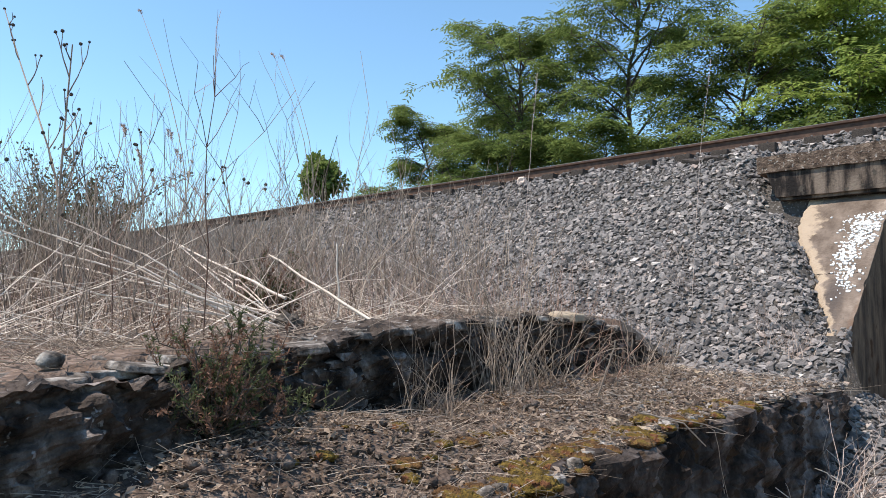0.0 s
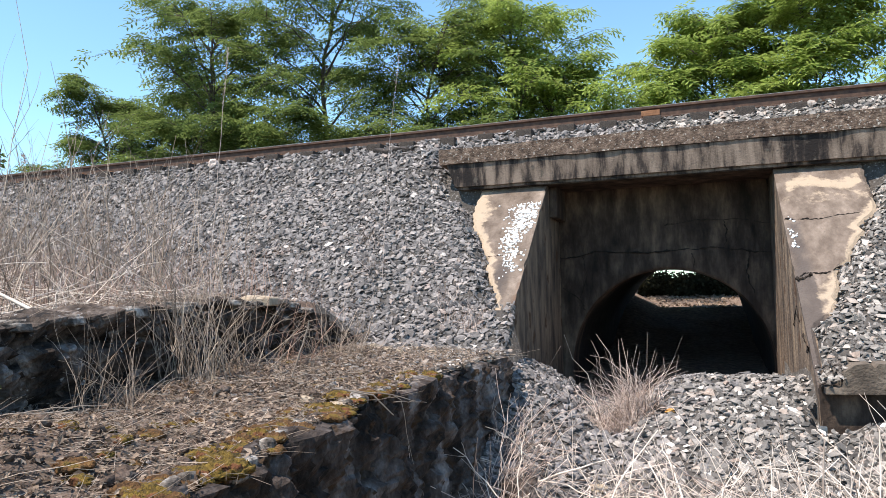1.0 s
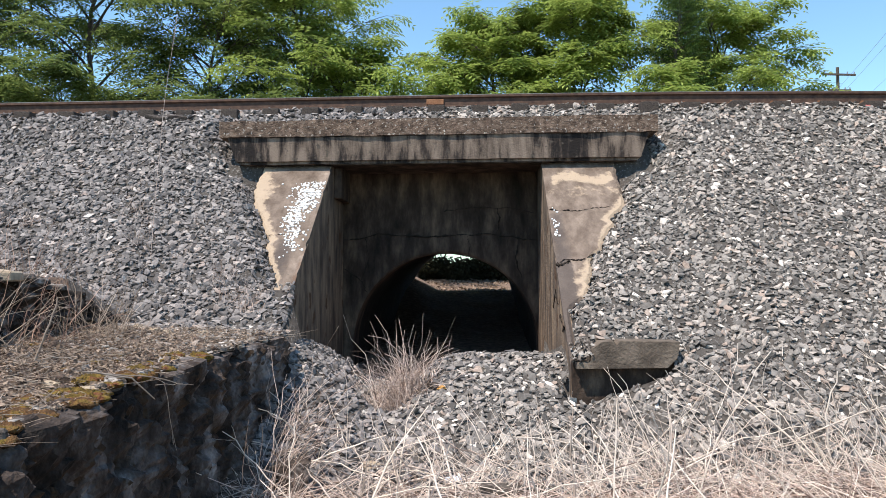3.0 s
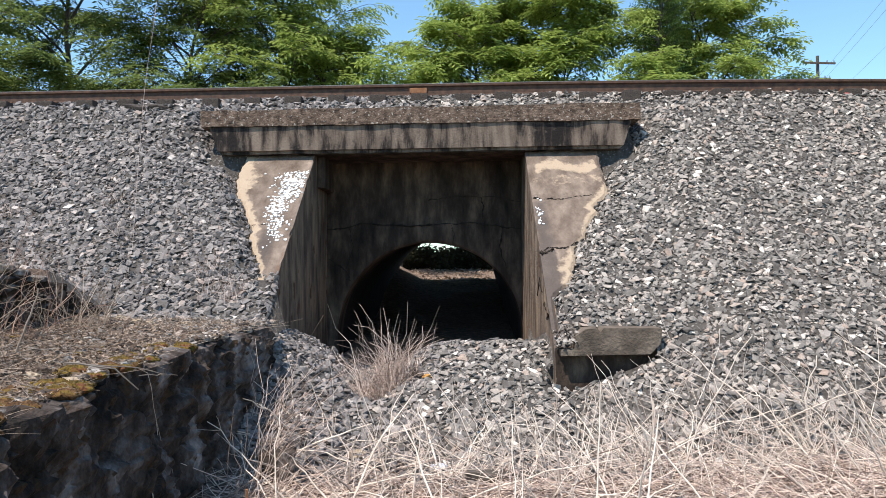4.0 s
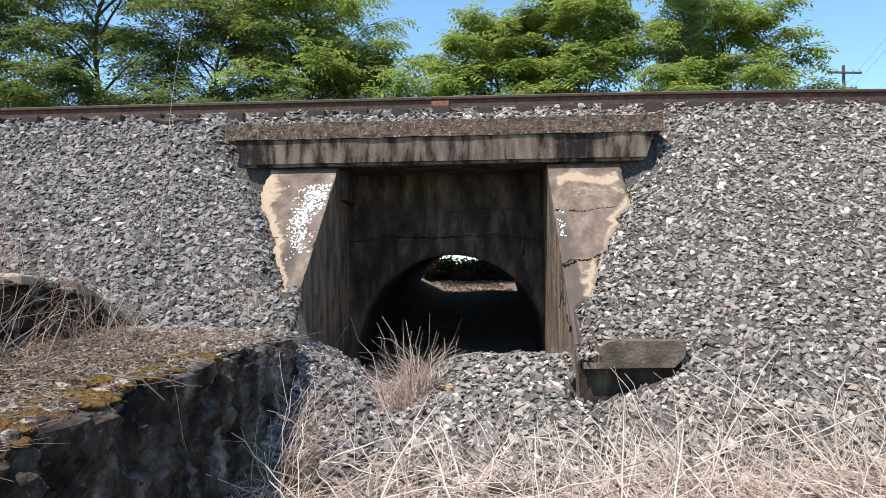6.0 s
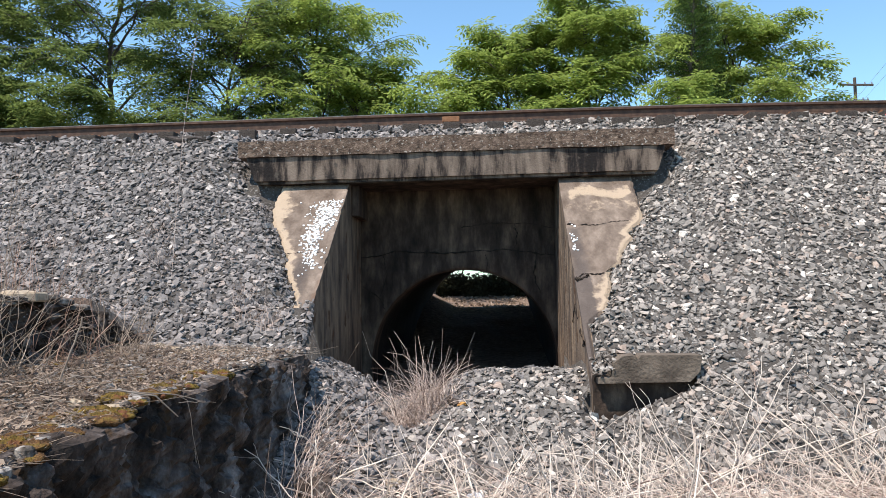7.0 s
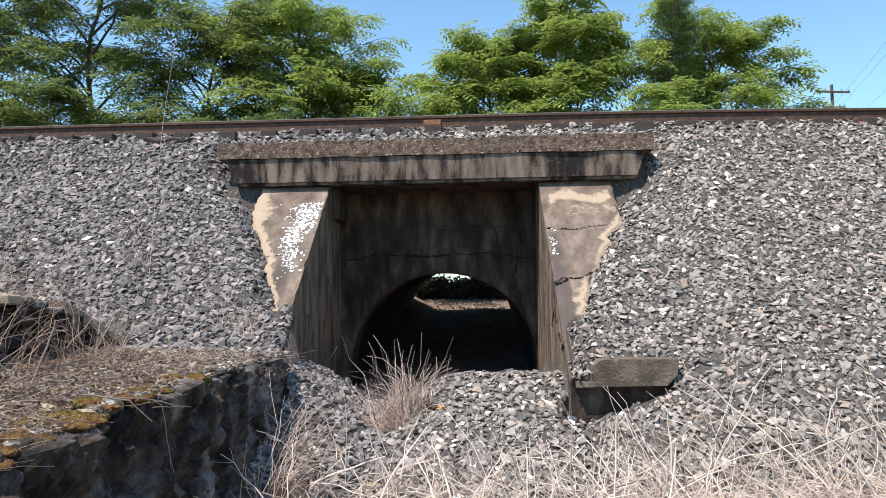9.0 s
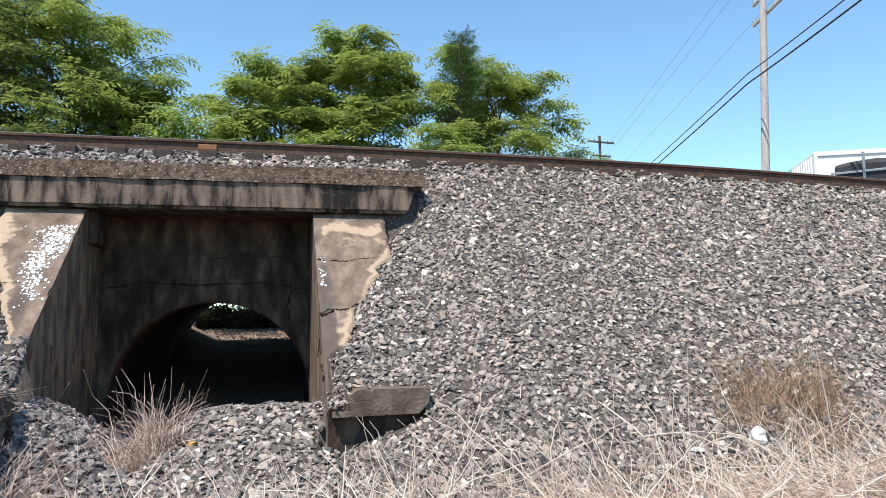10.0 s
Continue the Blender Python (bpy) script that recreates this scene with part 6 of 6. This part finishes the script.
def build_seed_weed(points, r, seed):
    """A woody dead weed with forks that end in dark seed knobs."""
    rng = np.random.default_rng(seed)
    w = thing("seed_weed", "tall dead woody weed with dark seed knobs", "dead weed", "seed weeds")
    P = np.array(points, float)
    t = np.linspace(0, len(P) - 1, 14)
    Q = np.stack([np.interp(t, np.arange(len(P)), P[:, k]) for k in range(3)], -1)
    Q[1:-1] = (Q[:-2] + 2 * Q[1:-1] + Q[2:]) / 4
    chunks, tips = [tubes(Q[None], np.linspace(r, r * 0.4, 14)[None], 6)], [Q[-1]]
    for k in range(3, 13):
        L = rng.uniform(0.22, 0.62) * (1.25 - k / 14)
        B = stalk_paths(rng, Q[k][None], np.array([rng.uniform(0, 6.283)]), np.array([rng.uniform(0.45, 0.8)]), np.array([L]), 6, -0.3, 0.03)
        chunks.append(tubes(B, np.linspace(r * 0.5, r * 0.25, 6)[None], 4))
        tips.append(B[0, -1])
        C = stalk_paths(rng, B[:, 3], np.array([rng.uniform(0, 6.283)]), np.array([rng.uniform(0.4, 0.9)]), np.array([L * 0.4]), 4, -0.2, 0.03)
        chunks.append(tubes(C, np.linspace(r * 0.3, r * 0.2, 4)[None], 4))
        tips.append(C[0, -1])
    V, F = merged(chunks)
    part("stem", mesh_np("stem", V, [F], GREYSTEM, True), GREYSTEM, w)
    ball = bmesh.new()
    bmesh.ops.create_icosphere(ball, subdivisions=1, radius=1)
    for v in ball.verts:
        v.co *= 1 + 0.2 * noise.noise(v.co * 3)
    me = mesh_bm("seed_knob", ball, BARK)
    for p in tips:
        if rng.random() < 0.7:
            o = part("seed_knob", me, BARK, w)
            o.location, o.scale = p, [rng.uniform(0.009, 0.015)] * 3


build_seed_weed([(-4.13, -7.0, 1.15), (-4.29, -7.0, 1.77), (-4.46, -7.0, 2.21), (-5.37, -7.0, 3.13), (-5.85, -7.0, 3.68)], 0.010, 501)
build_seed_weed([(-4.10, -7.05, 1.15), (-4.24, -7.05, 1.9), (-4.20, -7.05, 2.5), (-4.16, -7.05, 2.95)], 0.010, 502)
build_seed_weed([(-4.45, -6.4, 1.15), (-4.5, -6.4, 1.9), (-4.62, -6.4, 2.6)], 0.008, 503)
build_seed_weed([(-3.75, -6.1, 1.2), (-3.80, -6.1, 1.75), (-3.95, -6.1, 2.30)], 0.007, 504)


def build_weed_stalks():
    """Bold pale dead stalks, leaning and fallen, each by itself."""
    rng = np.random.default_rng(300)
    meshes = []
    for i in range(9):
        P = stalk_paths(rng, np.zeros((1, 3)), np.zeros(1), np.array([0.02]), np.array([1.0]), 9, 0.12 + 0.05 * i, 0.02)
        chunks = [tubes(P, np.linspace(0.0058 + 0.0006 * (i % 5), 0.0028, 9)[None], 6)]
        for k in rng.integers(3, 8, rng.integers(0, 4)):
            Q = stalk_paths(rng, P[:, k], rng.uniform(0, 6.283, 1), np.array([0.7]), np.array([rng.uniform(0.1, 0.26)]), 5, -0.2, 0.03)
            chunks.append(tubes(Q, np.linspace(0.0024, 0.0012, 5)[None], 4))
        V, F = merged(chunks)
        meshes.append(mesh_np("weed_stalk", V, [F], CANE, True))
    for i in range(120):
        x = rng.uniform(-0.75, 7.5)
        y = -3.0 - rng.gamma(2.0, 0.45) - (0.5 if x < 1.5 else 0)
        o = new("weed_stalk", meshes[i % 9])
        lean = min(1.45, max(0.08, rng.normal(0.85, 0.42)))
        size = rng.uniform(0.35, 1.05)
        o.matrix_world = Matrix.LocRotScale((x, y, float(ground_z(x, y)) + 0.006), Euler((0, lean, rng.normal(2.0, 1.5))), (rng.uniform(0.75, 1.2), rng.uniform(0.75, 1.2), size))
        tagged(o, "pale dead weed stalk leaning over straw", "weed stalk", "dead weed stalks")


build_weed_stalks()


def crumpled(name, x, y, z, size, mat, seed, label, category, squash=0.5):
    bm = bmesh.new()
    bmesh.ops.create_icosphere(bm, subdivisions=3, radius=1)
    o = Vector((seed, 0, 0))
    for v in bm.verts:
        p = v.co.copy()
        v.co = Vector((p.x * size, p.y * size * 0.7, p.z * size * squash)) * (1 + 0.5 * noise.noise(p * 1.7 + o) + 0.3 * noise.noise(p * 4 + o))
    ob = new(name, mesh_bm(name, bm, mat))
    ob.location = (x, y, z + size * squash * 0.5)
    return tagged(ob, label, category)


BLUISH = material("pale_blue_plastic", [(0.3, (0.55, 0.60, 0.70)), (0.7, (0.70, 0.74, 0.80))], 8, 0.4, 0.2, 40)
TEAL = material("teal_wrapper", [(0.3, (0.06, 0.16, 0.17)), (0.7, (0.12, 0.24, 0.24))], 8, 0.4, 0.2, 40)
ORANGE = material("orange_leaf", [(0.3, (0.40, 0.19, 0.05)), (0.7, (0.55, 0.30, 0.10))], 20, 0.8, 0.3, 40)
RED = material("red_rag", [(0.3, (0.40, 0.06, 0.06)), (0.7, (0.52, 0.12, 0.10))], 12, 0.9, 0.3, 40)
crumpled("plastic_scrap", 0.34, -3.75, float(ground_z(0.34, -3.75)), 0.055, BLUISH, 1, "pale blue crumpled plastic scrap in straw", "litter")
crumpled("paper_scrap", 0.42, -4.70, float(ground_z(0.42, -4.70)) + 0.02, 0.045, PLASTIC, 2, "torn white paper scrap lying in straw", "litter", 0.3)
crumpled("wrapper", 0.36, -4.72, float(ground_z(0.36, -4.72)) + 0.03, 0.04, TEAL, 3, "teal and white torn wrapper in straw", "litter", 0.4)
crumpled("paper_scrap", -0.06, -4.20, float(ground_z(-0.06, -4.2)) + 0.02, 0.03, PLASTIC, 4, "torn white paper scrap lying in straw", "litter", 0.4)
crumpled("paper_scrap", 4.25, -3.20, float(ground_z(4.25, -3.2)), 0.06, PLASTIC, 5, "torn white paper scrap below the slope", "litter", 0.3)
crumpled("orange_leaf_clump", 0.20, -2.52, float(ground_z(0.20, -2.52)) + 0.015, 0.035, ORANGE, 6, "orange dead leaf clump on the stones", "leaves")
crumpled("dark_clod", 0.13, -2.45, float(ground_z(0.13, -2.45)) + 0.02, 0.05, DARKSTONE, 7, "dark clod of earth by the grass tuft", "clod")
crumpled("red_rag", 5.35, 0.62, float(ground_z(5.35, 0.62)) + 0.02, 0.05, RED, 8, "small red rag lying on the ballast", "litter")
crumpled("pale_seed_ball", -6.72, 0.86, float(ground_z(-6.72, 0.86)) + 0.09, 0.085, STRAW, 9, "pale ball of dry grass beside the rail", "dry grass", 0.9)
crumpled("buff_stone", -0.24, -3.5, float(ground_z(-0.24, -3.5)) + 0.01, 0.055, CREAM, 10, "angular buff stone among grey ballast", "stone", 0.6)
for i, (x, y, size) in enumerate([(-1.9, -3.25, 0.05), (-1.75, -3.4, 0.04), (-1.55, -3.2, 0.035), (-2.1, -3.1, 0.045), (-1.35, -5.45, 0.035), (-1.16, -5.5, 0.04), (-1.12, -5.62, 0.035)]):
    crumpled("pale_stone", x, y, float(np.maximum(slope_z(x, y), terrace_z(x, y))), size, CREAM, 20 + i, "pale buff stone lying on the terrace", "stone", 0.6)


def twig(points, r, seed, label):
    rng = np.random.default_rng(seed)
    P = np.array(points, float)
    t = np.linspace(0, len(P) - 1, 9)
    Q = np.stack([np.interp(t, np.arange(len(P)), P[:, k]) for k in range(3)], -1) + rng.normal(0, 0.003, (9, 3))
    V, F = tubes(Q[None], np.linspace(r, r * 0.6, 9)[None], 6)
    tagged(new("dead_twig", mesh_np("dead_twig", V, [F], GREYSTEM, True)), label, "twig", "dead twigs")


twig([(-1.727, -4.991, 0.84), (-1.66, -4.99, 1.02), (-1.593, -4.991, 1.193)], 0.006, 1, "pale dead stick standing in the terrace litter")
twig([(-1.12, -5.62, 0.90), (-0.99, -5.45, 0.85), (-0.955, -5.30, 0.73)], 0.0045, 2, "pale broken twig hanging over the wall edge")
twig([(-1.10, -5.55, 0.885), (-0.98, -5.25, 0.83), (-0.94, -5.03, 0.76)], 0.0034, 3, "pale broken twig hanging over the wall edge")
twig([(-1.10, -5.30, 0.87), (-0.96, -5.20, 0.80), (-0.94, -5.10, 0.46)], 0.002, 4, "thin dry stem drooping down the wall face")
twig([(-0.95, -5.30, 0.80), (-0.94, -5.1, 0.775), (-0.93, -4.925, 0.75)], 0.002, 5, "thin dry stem drooping down the wall face")
for k in range(26):
    tx, ty = -1.25 - 0.9 * ((k * 0.618) % 1), -7.2 + 3.4 * ((k * 0.381 + 0.1) % 1)
    ta, tl = k * 2.4, 0.10 + 0.13 * ((k * 0.73) % 1)
    tz = float(terrace_z(tx, ty)) + 0.014
    twig([(tx, ty, tz), (tx + tl * math.cos(ta), ty + tl * math.sin(ta), tz + 0.02), (tx + 2 * tl * math.cos(ta + 0.2), ty + 2 * tl * math.sin(ta + 0.2), tz + 0.012)], 0.0018 + 0.0008 * (k % 3), 60 + k, "pale dead twig lying on the terrace")


def build_small_timbers():
    bm = box((-0.02, -0.012, -0.30), (0.02, 0.012, 0.30), 0.004)
    wobble(bm, 0.01, 5)
    o = new("wood_splinter", mesh_bm("wood_splinter", bm, CANE))
    o.matrix_world = pose(7.2, -1.58, float(ground_z(7.2, -1.58)) + 0.04, 35, 70, -30)
    tagged(o, "pale wood splinter lying on the ballast", "timber")
    bm = box((-0.007, -0.007, -0.25), (0.007, 0.007, 0.20), 0.003)
    o = new("wooden_stake", mesh_bm("wooden_stake", bm, RUSTY))
    o.matrix_world = pose(-0.56, -5.0, 0.0, 2, 1, 20)
    tagged(o, "thin wooden stake beside the stone wall", "stake")
    bm = box((-0.10, -0.09, -0.12), (0.10, 0.09, 0.12), 0.02)
    wobble(bm, 0.03, 7)
    o = new("dark_block", mesh_bm("dark_block", bm, DARKSTONE))
    o.matrix_world = pose(-0.68, -3.95, float(ground_z(-0.68, -3.95)) + 0.08, 4, 3, 15)
    tagged(o, "dark broken stone block at the foot of the wall", "stone")
    bm = box((-0.24, -0.05, -0.03), (0.24, 0.05, 0.03), 0.012, 6)
    wobble(bm, 0.02, 6)
    o = new("rotten_branch", mesh_bm("rotten_branch", bm, BARK))
    o.matrix_world = pose(0.75, -4.0, float(ground_z(0.75, -4.0)) + 0.03, 0, 4, 8)
    tagged(o, "dark rotten branch half hidden by straw", "branch")
    rnd = random.Random(12)
    bm = slab(rnd, 0.34, 0.5, 0.06)
    o = new("pale_slab", mesh_bm("pale_slab", bm, CREAM))
    o.location = (-2.56, -4.05, 1.345)
    o.rotation_euler = (0.03, 0.06, 0.4)
    tagged(o, "flat pale slab on the end of the ledge", "stone")


build_small_timbers()
